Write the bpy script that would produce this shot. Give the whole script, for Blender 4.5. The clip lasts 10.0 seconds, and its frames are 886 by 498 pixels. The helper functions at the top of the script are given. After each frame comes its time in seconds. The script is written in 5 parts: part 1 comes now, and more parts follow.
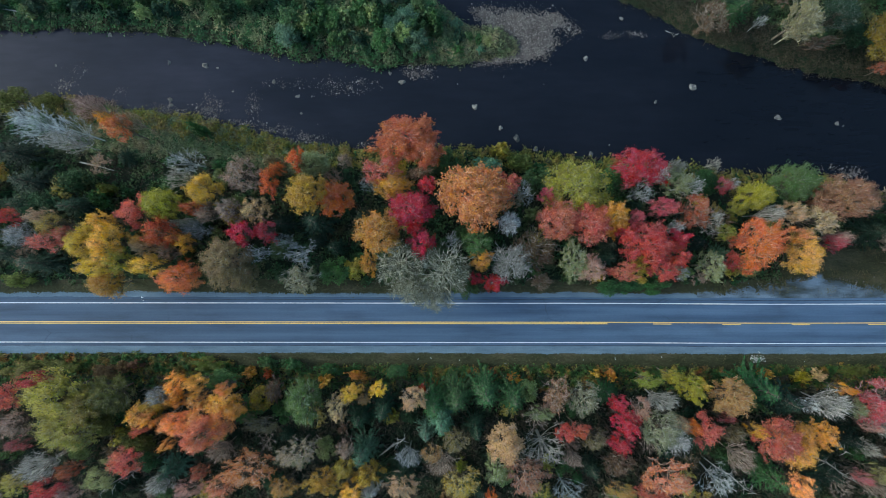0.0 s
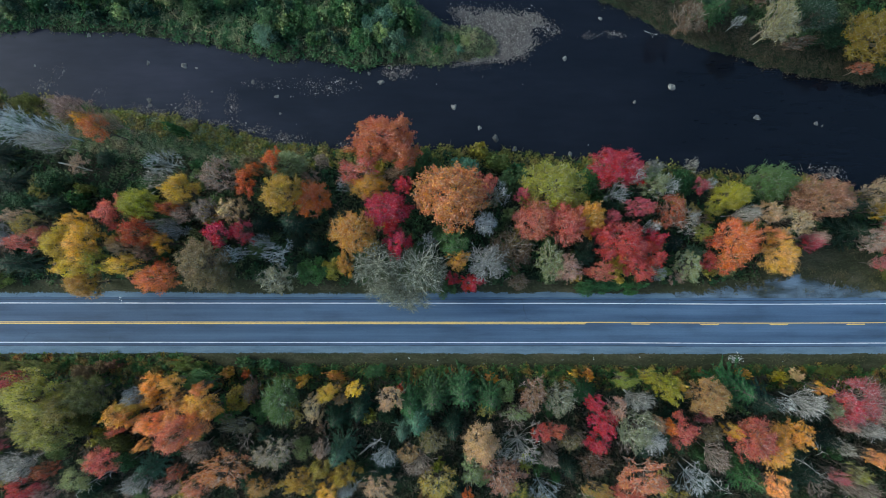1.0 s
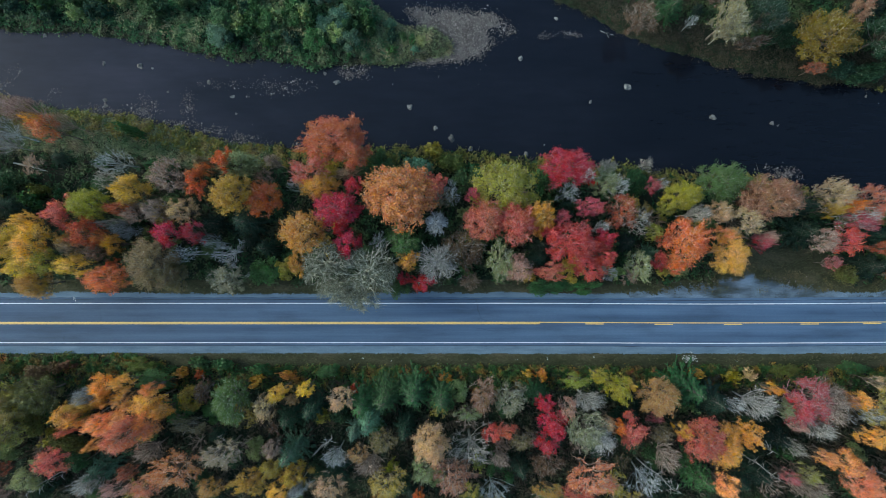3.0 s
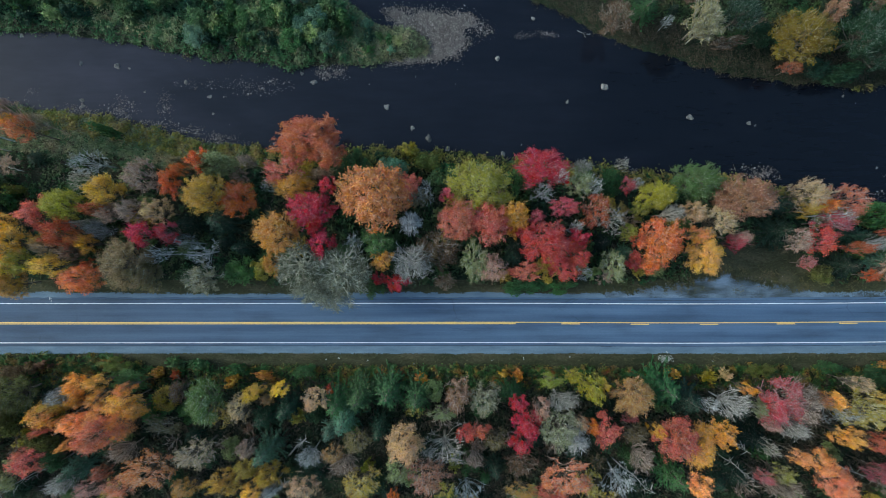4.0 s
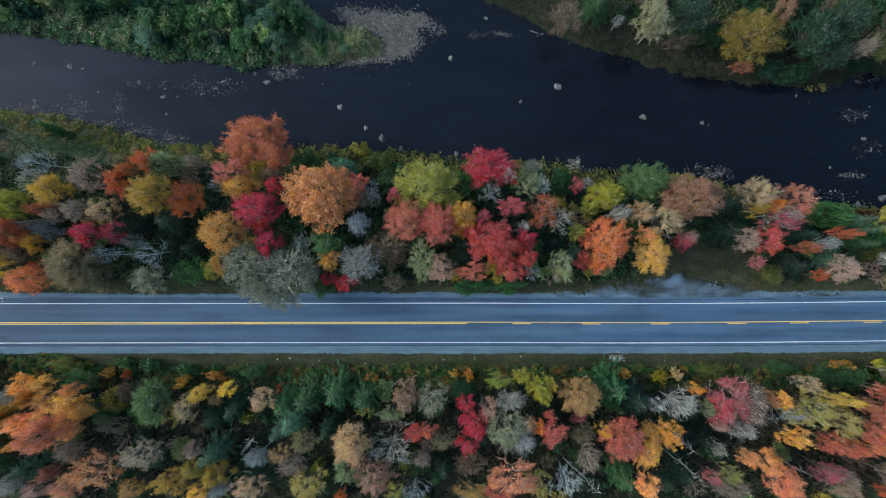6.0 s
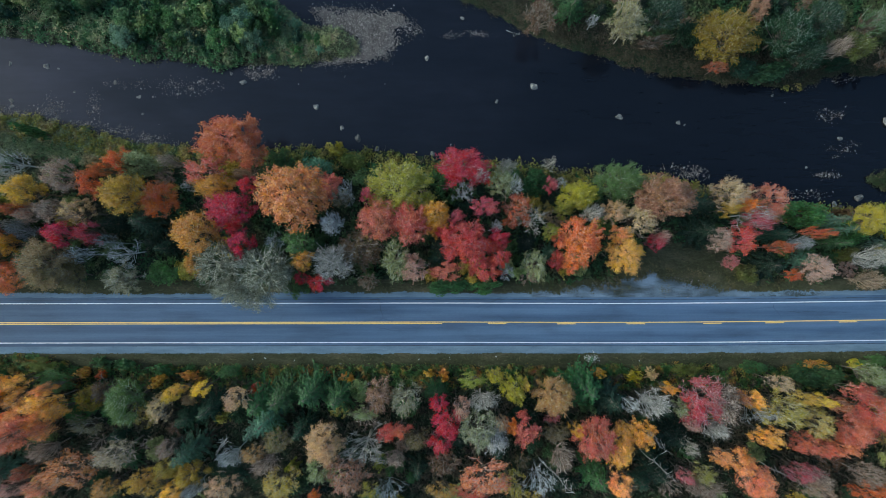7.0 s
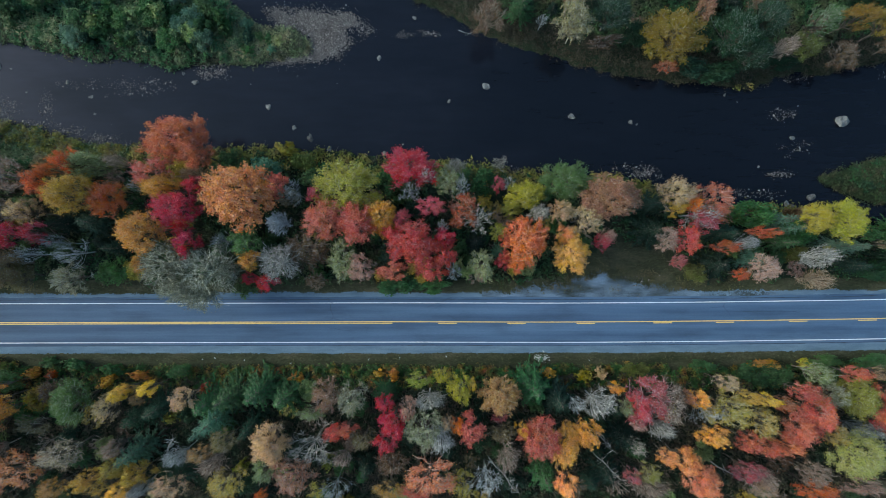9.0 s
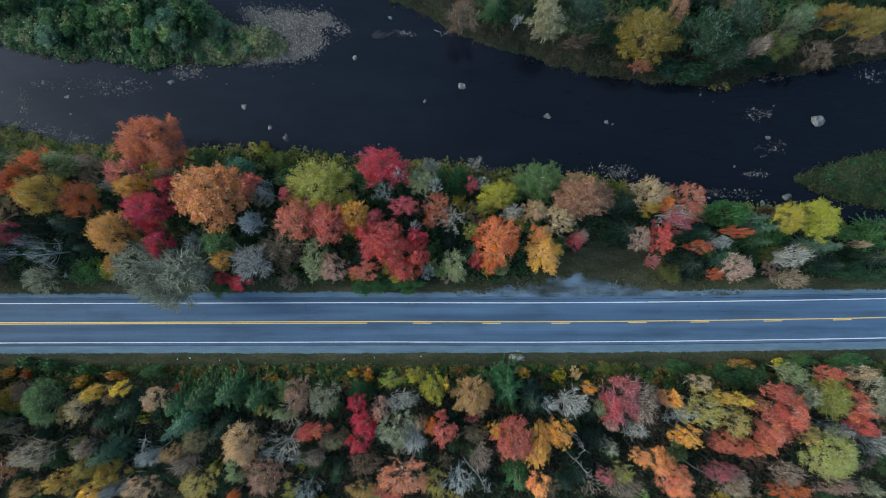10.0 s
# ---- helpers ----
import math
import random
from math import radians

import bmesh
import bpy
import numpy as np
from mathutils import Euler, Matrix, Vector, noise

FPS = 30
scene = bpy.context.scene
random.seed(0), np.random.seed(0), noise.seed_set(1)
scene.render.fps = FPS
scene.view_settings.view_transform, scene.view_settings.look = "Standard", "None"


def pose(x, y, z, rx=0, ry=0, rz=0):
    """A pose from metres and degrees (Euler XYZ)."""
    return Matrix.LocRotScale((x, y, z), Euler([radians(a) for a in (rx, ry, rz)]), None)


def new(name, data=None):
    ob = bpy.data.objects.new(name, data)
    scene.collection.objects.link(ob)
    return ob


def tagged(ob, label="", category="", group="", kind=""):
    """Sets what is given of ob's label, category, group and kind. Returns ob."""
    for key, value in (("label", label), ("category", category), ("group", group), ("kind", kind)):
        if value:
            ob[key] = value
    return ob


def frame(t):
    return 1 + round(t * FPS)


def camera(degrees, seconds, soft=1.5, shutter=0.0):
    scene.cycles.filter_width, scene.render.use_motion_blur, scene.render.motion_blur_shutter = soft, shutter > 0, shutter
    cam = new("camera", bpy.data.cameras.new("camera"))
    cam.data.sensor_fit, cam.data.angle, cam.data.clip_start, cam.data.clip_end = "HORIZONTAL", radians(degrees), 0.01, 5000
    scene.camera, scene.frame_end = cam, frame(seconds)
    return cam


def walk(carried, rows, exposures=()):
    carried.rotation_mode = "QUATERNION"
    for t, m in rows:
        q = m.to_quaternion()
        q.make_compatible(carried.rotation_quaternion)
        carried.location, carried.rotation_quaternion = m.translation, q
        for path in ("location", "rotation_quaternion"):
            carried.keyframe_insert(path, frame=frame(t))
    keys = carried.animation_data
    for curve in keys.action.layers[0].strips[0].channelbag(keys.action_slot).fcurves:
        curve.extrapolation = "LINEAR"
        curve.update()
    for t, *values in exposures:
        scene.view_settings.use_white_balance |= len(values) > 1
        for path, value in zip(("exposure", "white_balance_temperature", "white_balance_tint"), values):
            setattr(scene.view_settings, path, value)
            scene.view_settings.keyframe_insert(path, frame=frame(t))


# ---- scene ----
# camera: a drone flying level along the road, looking straight down
cam = camera(72.75, 10.0, soft=0.85)
PATH = [(0.0, 0.0), (0.5, 1.88), (1.0, 3.79), (1.5, 5.74), (2.0, 7.72), (2.5, 9.72), (4.0, 15.91), (4.5, 18.01), (5.0, 20.11), (5.5, 22.22),
        (7.0, 28.66), (7.5, 30.79), (8.0, 32.96), (8.5, 35.12), (9.0, 37.29), (9.5, 39.46), (10.0, 41.66)]
HEIGHT = 104.2
walk(cam, [(t, pose(x, -0.013 * t + 0.033 * t * (1 - t / 10), HEIGHT, 0, 0, 0.06 - 0.023 * t)) for t, x in PATH], exposures=[(0.0, 0.74, 5820, -8.2), (10.0, 0.74, 5820, -8.2)])

# light: an evening sky under thin cloud, with a wide soft sun
world = bpy.data.worlds.new("sky")
scene.world = world
world.use_nodes = True
wn = world.node_tree
sky = wn.nodes.new("ShaderNodeTexSky")
sky.sky_type = "NISHITA"
sky.sun_disc = False
SUN_UP, SUN_TURN = 30.0, 275.0
sky.sun_elevation, sky.sun_rotation = radians(SUN_UP), radians(SUN_TURN)
sky.air_density, sky.dust_density, sky.ozone_density = 1.0, 3.0, 1.0
wn.nodes["Background"].inputs["Strength"].default_value = 0.14
wn.links.new(sky.outputs["Color"], wn.nodes["Background"].inputs["Color"])
sun = new("sun", bpy.data.lights.new("sun", "SUN"))
sun.data.energy, sun.data.angle, sun.data.color = 0.8, radians(16), (1.0, 0.95, 0.9)
sun.matrix_world = pose(0, 0, 60, 90 - SUN_UP, 0, 180 - SUN_TURN)


# ---- materials ----
def srgb(r, g, b):
    return tuple((c / 255 / 12.92 if c < 10 else ((c / 255 + 0.055) / 1.055) ** 2.4) for c in (r, g, b)) + (1.0,)


def material(name, rough=0.8, spec=0.3):
    m = bpy.data.materials.new(name)
    m.use_nodes = True
    b = m.node_tree.nodes["Principled BSDF"]
    b.inputs["Roughness"].default_value = rough
    b.inputs["Specular IOR Level"].default_value = spec
    return m, m.node_tree.nodes, m.node_tree.links, b


def noise_at(n, l, scale, detail=4.0, stretch=(1, 1, 1), rough=0.6, coords="position"):
    mp = n.new("ShaderNodeMapping")
    mp.inputs["Scale"].default_value = stretch
    if coords == "position":
        l.new(n.new("ShaderNodeNewGeometry").outputs["Position"], mp.inputs["Vector"])
    else:
        l.new(n.new("ShaderNodeTexCoord").outputs["Object"], mp.inputs["Vector"])
    t = n.new("ShaderNodeTexNoise")
    t.inputs["Scale"].default_value, t.inputs["Detail"].default_value, t.inputs["Roughness"].default_value = scale, detail, rough
    l.new(mp.outputs["Vector"], t.inputs["Vector"])
    return t.outputs["Fac"]


def ramp(n, l, fac, stops):
    r = n.new("ShaderNodeValToRGB")
    while len(r.color_ramp.elements) < len(stops):
        r.color_ramp.elements.new(0.5)
    for e, (at, c) in zip(r.color_ramp.elements, stops):
        e.position, e.color = at, c
    l.new(fac, r.inputs["Fac"])
    return r.outputs["Color"]


def mix(n, l, a, b, fac, kind="MIX"):
    x = n.new("ShaderNodeMix")
    x.data_type, x.blend_type = "RGBA", kind
    for value, slot in ((fac, x.inputs["Factor"]), (a, x.inputs["A"]), (b, x.inputs["B"])):
        if isinstance(value, (int, float, tuple)):
            slot.default_value = value
        else:
            l.new(value, slot)
    return x.outputs["Result"]


def maths(n, l, op, a, b=0.0, c=0.0):
    x = n.new("ShaderNodeMath")
    x.operation = op
    for value, slot in zip((a, b, c), x.inputs):
        if isinstance(value, (int, float)):
            slot.default_value = value
        else:
            l.new(value, slot)
    return x.outputs["Value"]


def bump(n, l, b, height, strength, distance):
    x = n.new("ShaderNodeBump")
    x.inputs["Strength"].default_value, x.inputs["Distance"].default_value = strength, distance
    l.new(height, x.inputs["Height"])
    l.new(x.outputs["Normal"], b.inputs["Normal"])


def grey(v):
    return (v, v, v, 1.0)


def leaf_material(name, stops=None, value=(0.8, 1.2), hue=0.03, patch=1.1):
    """Leaves: the plant's own colour (or a ramp over the ground), varied leaf by leaf and in patches."""
    m, n, l, b = material(name, 0.6, 0.25)
    geo = n.new("ShaderNodeNewGeometry")
    info = n.new("ShaderNodeObjectInfo")
    if stops:
        base = ramp(n, l, noise_at(n, l, patch, 3), stops)
    else:
        base = info.outputs["Color"]
    hs = n.new("ShaderNodeHueSaturation")
    l.new(base, hs.inputs["Color"])
    patches = noise_at(n, l, 0.45, 2)
    h = maths(n, l, "MULTIPLY_ADD", patches, hue * 2.4, 0.5 - hue * 1.2)
    h2 = maths(n, l, "MULTIPLY_ADD", geo.outputs["Random Per Island"], hue, -hue / 2)
    l.new(maths(n, l, "ADD", h, h2), hs.inputs["Hue"])
    v = maths(n, l, "MULTIPLY_ADD", geo.outputs["Random Per Island"], value[1] - value[0], value[0])
    v2 = maths(n, l, "MULTIPLY_ADD", info.outputs["Random"], 0.3, 0.85)
    clump = maths(n, l, "MULTIPLY_ADD", noise_at(n, l, 1.5, 3), 1.4, 0.3)
    l.new(maths(n, l, "MULTIPLY", maths(n, l, "MULTIPLY", v, v2), clump), hs.inputs["Value"])
    s = maths(n, l, "MULTIPLY_ADD", noise_at(n, l, 0.9, 2), 0.6, 0.68)
    l.new(s, hs.inputs["Saturation"])
    l.new(hs.outputs["Color"], b.inputs["Base Color"])
    tr = n.new("ShaderNodeBsdfTranslucent")
    l.new(hs.outputs["Color"], tr.inputs["Color"])
    sh = n.new("ShaderNodeMixShader")
    sh.inputs["Fac"].default_value = 0.22
    l.new(b.outputs["BSDF"], sh.inputs[1])
    l.new(tr.outputs["BSDF"], sh.inputs[2])
    l.new(sh.outputs["Shader"], n["Material Output"].inputs["Surface"])
    return m


def bark_material(name, dark, light):
    m, n, l, b = material(name, 0.9, 0.2)
    c = ramp(n, l, noise_at(n, l, 3.0, 4, (1, 1, 0.3)), [(0.3, dark), (0.7, light)])
    l.new(c, b.inputs["Base Color"])
    bump(n, l, b, noise_at(n, l, 14.0, 3), 0.4, 0.03)
    return m


LEAF = leaf_material("leaf")
NEEDLE = leaf_material("needle", value=(0.65, 1.25), hue=0.02)
BARK = bark_material("bark", srgb(70, 62, 54), srgb(140, 130, 120))
PALE_TWIG = leaf_material("pale_twig", value=(0.6, 1.3), hue=0.01)

# ground: leaf litter, moss and rough grass
GROUND, n, l, b = material("forest_floor", 0.95, 0.15)
big = ramp(n, l, noise_at(n, l, 0.12, 4), [(0.32, srgb(40, 48, 36)), (0.5, srgb(44, 58, 42)), (0.68, srgb(62, 62, 48))])
fine = ramp(n, l, noise_at(n, l, 3.2, 6), [(0.3, grey(0.4)), (0.7, grey(1.25))])
l.new(mix(n, l, big, fine, 1.0, "MULTIPLY"), b.inputs["Base Color"])
bump(n, l, b, noise_at(n, l, 4.0, 5), 0.8, 0.15)

GRASS, n, l, b = material("verge_grass", 0.95, 0.15)
big = ramp(n, l, noise_at(n, l, 0.3, 4, (0.5, 1.6, 1)), [(0.3, srgb(56, 62, 44)), (0.5, srgb(70, 72, 54)), (0.72, srgb(94, 90, 72))])
fine = ramp(n, l, noise_at(n, l, 3.5, 7, (0.7, 1.2, 1), 0.75), [(0.32, grey(0.45)), (0.7, grey(1.35))])
l.new(mix(n, l, big, fine, 1.0, "MULTIPLY"), b.inputs["Base Color"])
bump(n, l, b, noise_at(n, l, 7.0, 5), 0.7, 0.08)

# worn asphalt with long wheel tracks, tar patches and fine cracks
ASPHALT, n, l, b = material("asphalt", 0.75, 0.35)
tracks = ramp(n, l, noise_at(n, l, 0.55, 3, (0.03, 1.0, 1)), [(0.3, srgb(60, 81, 109)), (0.68, srgb(85, 107, 137))])
stain = ramp(n, l, noise_at(n, l, 0.16, 5, (0.5, 2.2, 1)), [(0.3, grey(0.72)), (0.5, grey(1.0)), (0.75, grey(1.12))])
grain = ramp(n, l, noise_at(n, l, 6.0, 6, (0.35, 1.0, 1)), [(0.3, grey(0.92)), (0.7, grey(1.06))])
colour = mix(n, l, mix(n, l, tracks, stain, 1.0, "MULTIPLY"), grain, 1.0, "MULTIPLY")
# overall tone grows with X, darker at the low end
road_xyz = n.new("ShaderNodeSeparateXYZ")
l.new(n.new("ShaderNodeNewGeometry").outputs["Position"], road_xyz.inputs["Vector"])
along_x = ramp(n, l, maths(n, l, "MULTIPLY_ADD", road_xyz.outputs["X"], 0.008, 0.4), [(0.0, grey(0.84)), (0.75, grey(1.12))])
colour = mix(n, l, colour, along_x, 1.0, "MULTIPLY")
cr = n.new("ShaderNodeTexVoronoi")
cr.feature = "DISTANCE_TO_EDGE"
cr.inputs["Scale"].default_value = 0.13
mp = n.new("ShaderNodeMapping")
mp.inputs["Scale"].default_value = (1.0, 2.4, 1.0)
wob = n.new("ShaderNodeTexNoise")
wob.inputs["Scale"].default_value = 0.8
pos = n.new("ShaderNodeNewGeometry").outputs["Position"]
l.new(pos, wob.inputs["Vector"])
l.new(mix(n, l, pos, wob.outputs["Color"], 0.35), mp.inputs["Vector"])
l.new(mp.outputs["Vector"], cr.inputs["Vector"])
line = ramp(n, l, cr.outputs["Distance"], [(0.0, grey(0.68)), (0.012, grey(1.0))])
gate = ramp(n, l, noise_at(n, l, 0.07, 2), [(0.54, grey(0.0)), (0.64, grey(1.0))])
l.new(mix(n, l, colour, mix(n, l, colour, line, 1.0, "MULTIPLY"), gate), b.inputs["Base Color"])
bump(n, l, b, noise_at(n, l, 30.0, 3), 0.3, 0.01)

GRAVEL, n, l, b = material("shoulder_gravel", 0.95, 0.2)
c1 = ramp(n, l, noise_at(n, l, 0.5, 5, (0.4, 1.5, 1)), [(0.3, srgb(88, 108, 130)), (0.7, srgb(118, 138, 158))])
c2 = ramp(n, l, noise_at(n, l, 8.0, 6), [(0.3, grey(0.8)), (0.7, grey(1.12))])
l.new(mix(n, l, c1, c2, 1.0, "MULTIPLY"), b.inputs["Base Color"])
bump(n, l, b, noise_at(n, l, 12.0, 4), 0.6, 0.04)

WORN_GRAVEL, n, l, b = material("grassy_gravel", 0.95, 0.2)
c3 = ramp(n, l, noise_at(n, l, 0.35, 6, (0.5, 1.3, 1)), [(0.34, srgb(60, 66, 62)), (0.47, srgb(84, 97, 110)), (0.66, srgb(122, 140, 162))])
c4 = ramp(n, l, noise_at(n, l, 6.0, 6), [(0.3, grey(0.6)), (0.7, grey(1.2))])
l.new(mix(n, l, c3, c4, 1.0, "MULTIPLY"), b.inputs["Base Color"])
bump(n, l, b, noise_at(n, l, 10.0, 4), 0.6, 0.05)


def paint_material(name, colour, worn):
    m, n, l, b = material(name, 0.6, 0.4)
    w = ramp(n, l, noise_at(n, l, 3.0, 6, (0.5, 1.5, 1)), [(0.28, worn), (0.42, colour)])
    l.new(w, b.inputs["Base Color"])
    return m


SEAM, n, l, b = material("tar_seam", 0.7, 0.4)
l.new(ramp(n, l, noise_at(n, l, 1.2, 5, (0.4, 1, 1)), [(0.35, srgb(42, 54, 74)), (0.7, srgb(68, 86, 112))]), b.inputs["Base Color"])

WHITE_PAINT = paint_material("white_paint", srgb(222, 230, 240), srgb(146, 160, 180))
YELLOW_PAINT = paint_material("yellow_paint", srgb(236, 200, 118), srgb(170, 150, 110))

# peat-dark slow river over a stony bed
WATER, n, l, b = material("river_water", 0.04, 0.5)
b.inputs["IOR"].default_value = 1.333
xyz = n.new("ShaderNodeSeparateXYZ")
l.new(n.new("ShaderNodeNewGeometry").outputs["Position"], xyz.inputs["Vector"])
# shallow and depth: tone paler towards -X, the bright sky's reflection put into colour
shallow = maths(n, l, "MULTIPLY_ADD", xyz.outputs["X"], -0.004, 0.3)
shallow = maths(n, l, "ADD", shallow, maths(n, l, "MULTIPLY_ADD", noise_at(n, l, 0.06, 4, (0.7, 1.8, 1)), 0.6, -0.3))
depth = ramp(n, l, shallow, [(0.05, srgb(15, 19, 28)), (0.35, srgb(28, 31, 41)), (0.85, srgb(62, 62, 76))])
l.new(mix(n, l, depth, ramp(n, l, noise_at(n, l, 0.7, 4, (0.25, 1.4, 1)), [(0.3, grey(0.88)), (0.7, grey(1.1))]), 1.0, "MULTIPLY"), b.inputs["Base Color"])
bump(n, l, b, noise_at(n, l, 1.2, 3), 0.06, 0.03)

STONE, n, l, b = material("river_stone", 0.85, 0.3)
info = n.new("ShaderNodeObjectInfo")
c1 = ramp(n, l, noise_at(n, l, 2.0, 5), [(0.3, srgb(84, 84, 84)), (0.7, srgb(152, 151, 148))])
tone = maths(n, l, "MULTIPLY_ADD", info.outputs["Random"], 0.5, 0.6)
l.new(mix(n, l, c1, (0, 0, 0, 1), maths(n, l, "SUBTRACT", 1.1, tone)), b.inputs["Base Color"])
bump(n, l, b, noise_at(n, l, 6.0, 4), 0.5, 0.05)

PEBBLE, n, l, b = material("pebbles", 0.9, 0.25)
geo = n.new("ShaderNodeNewGeometry")
l.new(ramp(n, l, geo.outputs["Random Per Island"], [(0.0, srgb(66, 62, 62)), (0.6, srgb(114, 108, 107)), (1.0, srgb(160, 154, 152))]), b.inputs["Base Color"])

GRAVEL_BED, n, l, b = material("gravel_bed", 0.95, 0.2)
c5 = ramp(n, l, noise_at(n, l, 0.8, 6), [(0.3, srgb(74, 70, 68)), (0.55, srgb(104, 99, 97)), (0.75, srgb(132, 127, 125))])
c6 = ramp(n, l, noise_at(n, l, 5.0, 6, (1, 1, 1), 0.8), [(0.3, grey(0.4)), (0.7, grey(1.4))])
l.new(mix(n, l, c5, c6, 1.0, "MULTIPLY"), b.inputs["Base Color"])
bump(n, l, b, noise_at(n, l, 8.0, 4), 0.7, 0.06)

UNDERGROWTH = leaf_material("undergrowth_leaf", [(0.25, srgb(42, 70, 48)), (0.42, srgb(60, 92, 56)), (0.55, srgb(82, 98, 62)), (0.68, srgb(92, 88, 68)), (0.8, srgb(58, 90, 64))], (0.6, 1.25), 0.03, 0.22)
BROWN_SCRUB = leaf_material("brown_scrub", [(0.25, srgb(48, 70, 50)), (0.42, srgb(64, 78, 54)), (0.55, srgb(92, 84, 68)), (0.68, srgb(76, 76, 60)), (0.8, srgb(48, 76, 56))], (0.5, 1.3), 0.03, 0.22)
BANK_LEAF = leaf_material("bank_leaf", [(0.28, srgb(70, 88, 50)), (0.45, srgb(126, 124, 58)), (0.6, srgb(150, 136, 76)), (0.75, srgb(136, 112, 86))], (0.6, 1.2), 0.03, 0.3)
ISLAND_LEAF = leaf_material("island_leaf", [(0.3, srgb(50, 66, 44)), (0.5, srgb(70, 82, 54)), (0.7, srgb(90, 84, 62))], (0.55, 1.25), 0.03, 0.4)
HEDGE_LEAF = leaf_material("hedge_leaf", [(0.25, srgb(54, 90, 52)), (0.48, srgb(84, 114, 60)), (0.6, srgb(144, 124, 64)), (0.72, srgb(160, 98, 60))], (0.6, 1.2), 0.03, 0.5)
ALDER_LEAF = leaf_material("alder_leaf", [(0.25, srgb(52, 90, 62)), (0.5, srgb(80, 116, 74)), (0.75, srgb(126, 132, 98))], (0.6, 1.25), 0.025, 0.35)
BRUSH = leaf_material("brush_twig", [(0.3, srgb(106, 92, 80)), (0.6, srgb(138, 122, 110)), (0.8, srgb(160, 150, 140))], (0.5, 1.3), 0.01, 0.4)
BANK_TWIG = leaf_material("bank_twig", [(0.3, srgb(92, 84, 80)), (0.6, srgb(128, 118, 114)), (0.8, srgb(150, 140, 136))], (0.5, 1.3), 0.01, 0.4)
BANK_GRASS = leaf_material("bank_grass", [(0.3, srgb(62, 62, 48)), (0.5, srgb(78, 74, 60)), (0.7, srgb(92, 82, 68))], (0.5, 1.3), 0.02, 0.3)
SEDGE = leaf_material("sedge", [(0.3, srgb(58, 70, 50)), (0.5, srgb(82, 86, 66)), (0.7, srgb(102, 96, 80))], (0.5, 1.3), 0.02, 0.4)
GLADE_GRASS = leaf_material("glade_grass", [(0.3, srgb(104, 126, 86)), (0.5, srgb(138, 146, 106)), (0.7, srgb(164, 150, 116))], (0.55, 1.25), 0.02, 0.3)
DRY_GRASS = leaf_material("dry_grass", [(0.3, srgb(70, 78, 46)), (0.5, srgb(96, 94, 62)), (0.7, srgb(128, 116, 84))], (0.5, 1.3), 0.02, 0.4)


# ---- mesh helpers ----
def mesh_of(name, verts, faces, mat, smooth=False):
    me = bpy.data.meshes.new(name)
    verts = np.asarray(verts, dtype=np.float32)
    faces = np.asarray(faces, dtype=np.int32)
    k = faces.shape[1]
    me.vertices.add(len(verts))
    me.vertices.foreach_set("co", verts.ravel())
    me.loops.add(faces.size)
    me.loops.foreach_set("vertex_index", faces.ravel())
    me.polygons.add(len(faces))
    me.polygons.foreach_set("loop_start", np.arange(0, faces.size, k, dtype=np.int32))
    me.polygons.foreach_set("loop_total", np.full(len(faces), k, dtype=np.int32))
    me.update(calc_edges=True)
    me.validate()
    me.materials.append(mat)
    if smooth:
        me.shade_smooth()
    return me


def part(name, mesh, parent, label=""):
    ob = new(name, mesh)
    ob.parent = parent
    return tagged(ob, label)


def unit(v):
    return v / np.maximum(np.linalg.norm(v, axis=-1, keepdims=True), 1e-6)


def leaf_sprays(rng, pos, size, up=0.5):
    """One small pointed leaf spray at each place, tilted at random but mostly facing up."""
    m = len(pos)
    nrm = rng.normal(size=(m, 3)) * (1 - up)
    nrm[:, 2] += up * 1.6
    nrm = unit(nrm)
    a = unit(np.cross(nrm, rng.normal(size=(m, 3))))
    c = np.cross(nrm, a)
    s = size * rng.uniform(0.65, 1.35, (m, 1)) * 1.15
    v = np.stack([pos + a * s, pos - a * s * 0.7 + c * s * 0.75, pos - a * s * 0.7 - c * s * 0.75], 1)
    return v.reshape(-1, 3), np.arange(m * 3).reshape(m, 3)


def spikes(p0, p1, r0):
    """Thin ridged twigs that taper from p0 to p1."""
    m = len(p0)
    d = unit(p1 - p0)
    side = unit(np.cross(d, np.array([0.02, 0.05, 1.0])))
    r = np.broadcast_to(np.asarray(r0, dtype=float).reshape(-1, 1), (m, 1))
    v = np.stack([p0 + side * r, p0 + np.cross(side, d) * r, p0 - side * r, p1], 1).reshape(-1, 3)
    q = np.arange(m)[:, None] * 4
    return v, np.concatenate([q + np.array([[0, 1, 3]]), q + np.array([[1, 2, 3]])])


def tube(points, radii, sides=6):
    """A tapered limb along a line of points."""
    pts = np.asarray(points, dtype=float)
    v, f = [], []
    for i, p in enumerate(pts):
        d = unit(pts[min(i + 1, len(pts) - 1)] - pts[max(i - 1, 0)])
        s = unit(np.cross(d, np.array([0.9, 0.4, 0.1])))
        o = np.cross(d, s)
        for k in range(sides):
            a = 2 * math.pi * k / sides
            v.append(p + radii[i] * (math.cos(a) * s + math.sin(a) * o))
    for i in range(len(pts) - 1):
        for k in range(sides):
            a, b2 = i * sides + k, i * sides + (k + 1) % sides
            f += [(a, b2, b2 + sides), (a, b2 + sides, a + sides)]
    return np.array(v), np.array(f)


def join(pieces):
    v, f, at = [], [], 0
    for a, b2 in pieces:
        v.append(a)
        f.append(np.asarray(b2) + at)
        at += len(a)
    return np.concatenate(v), np.concatenate(f)


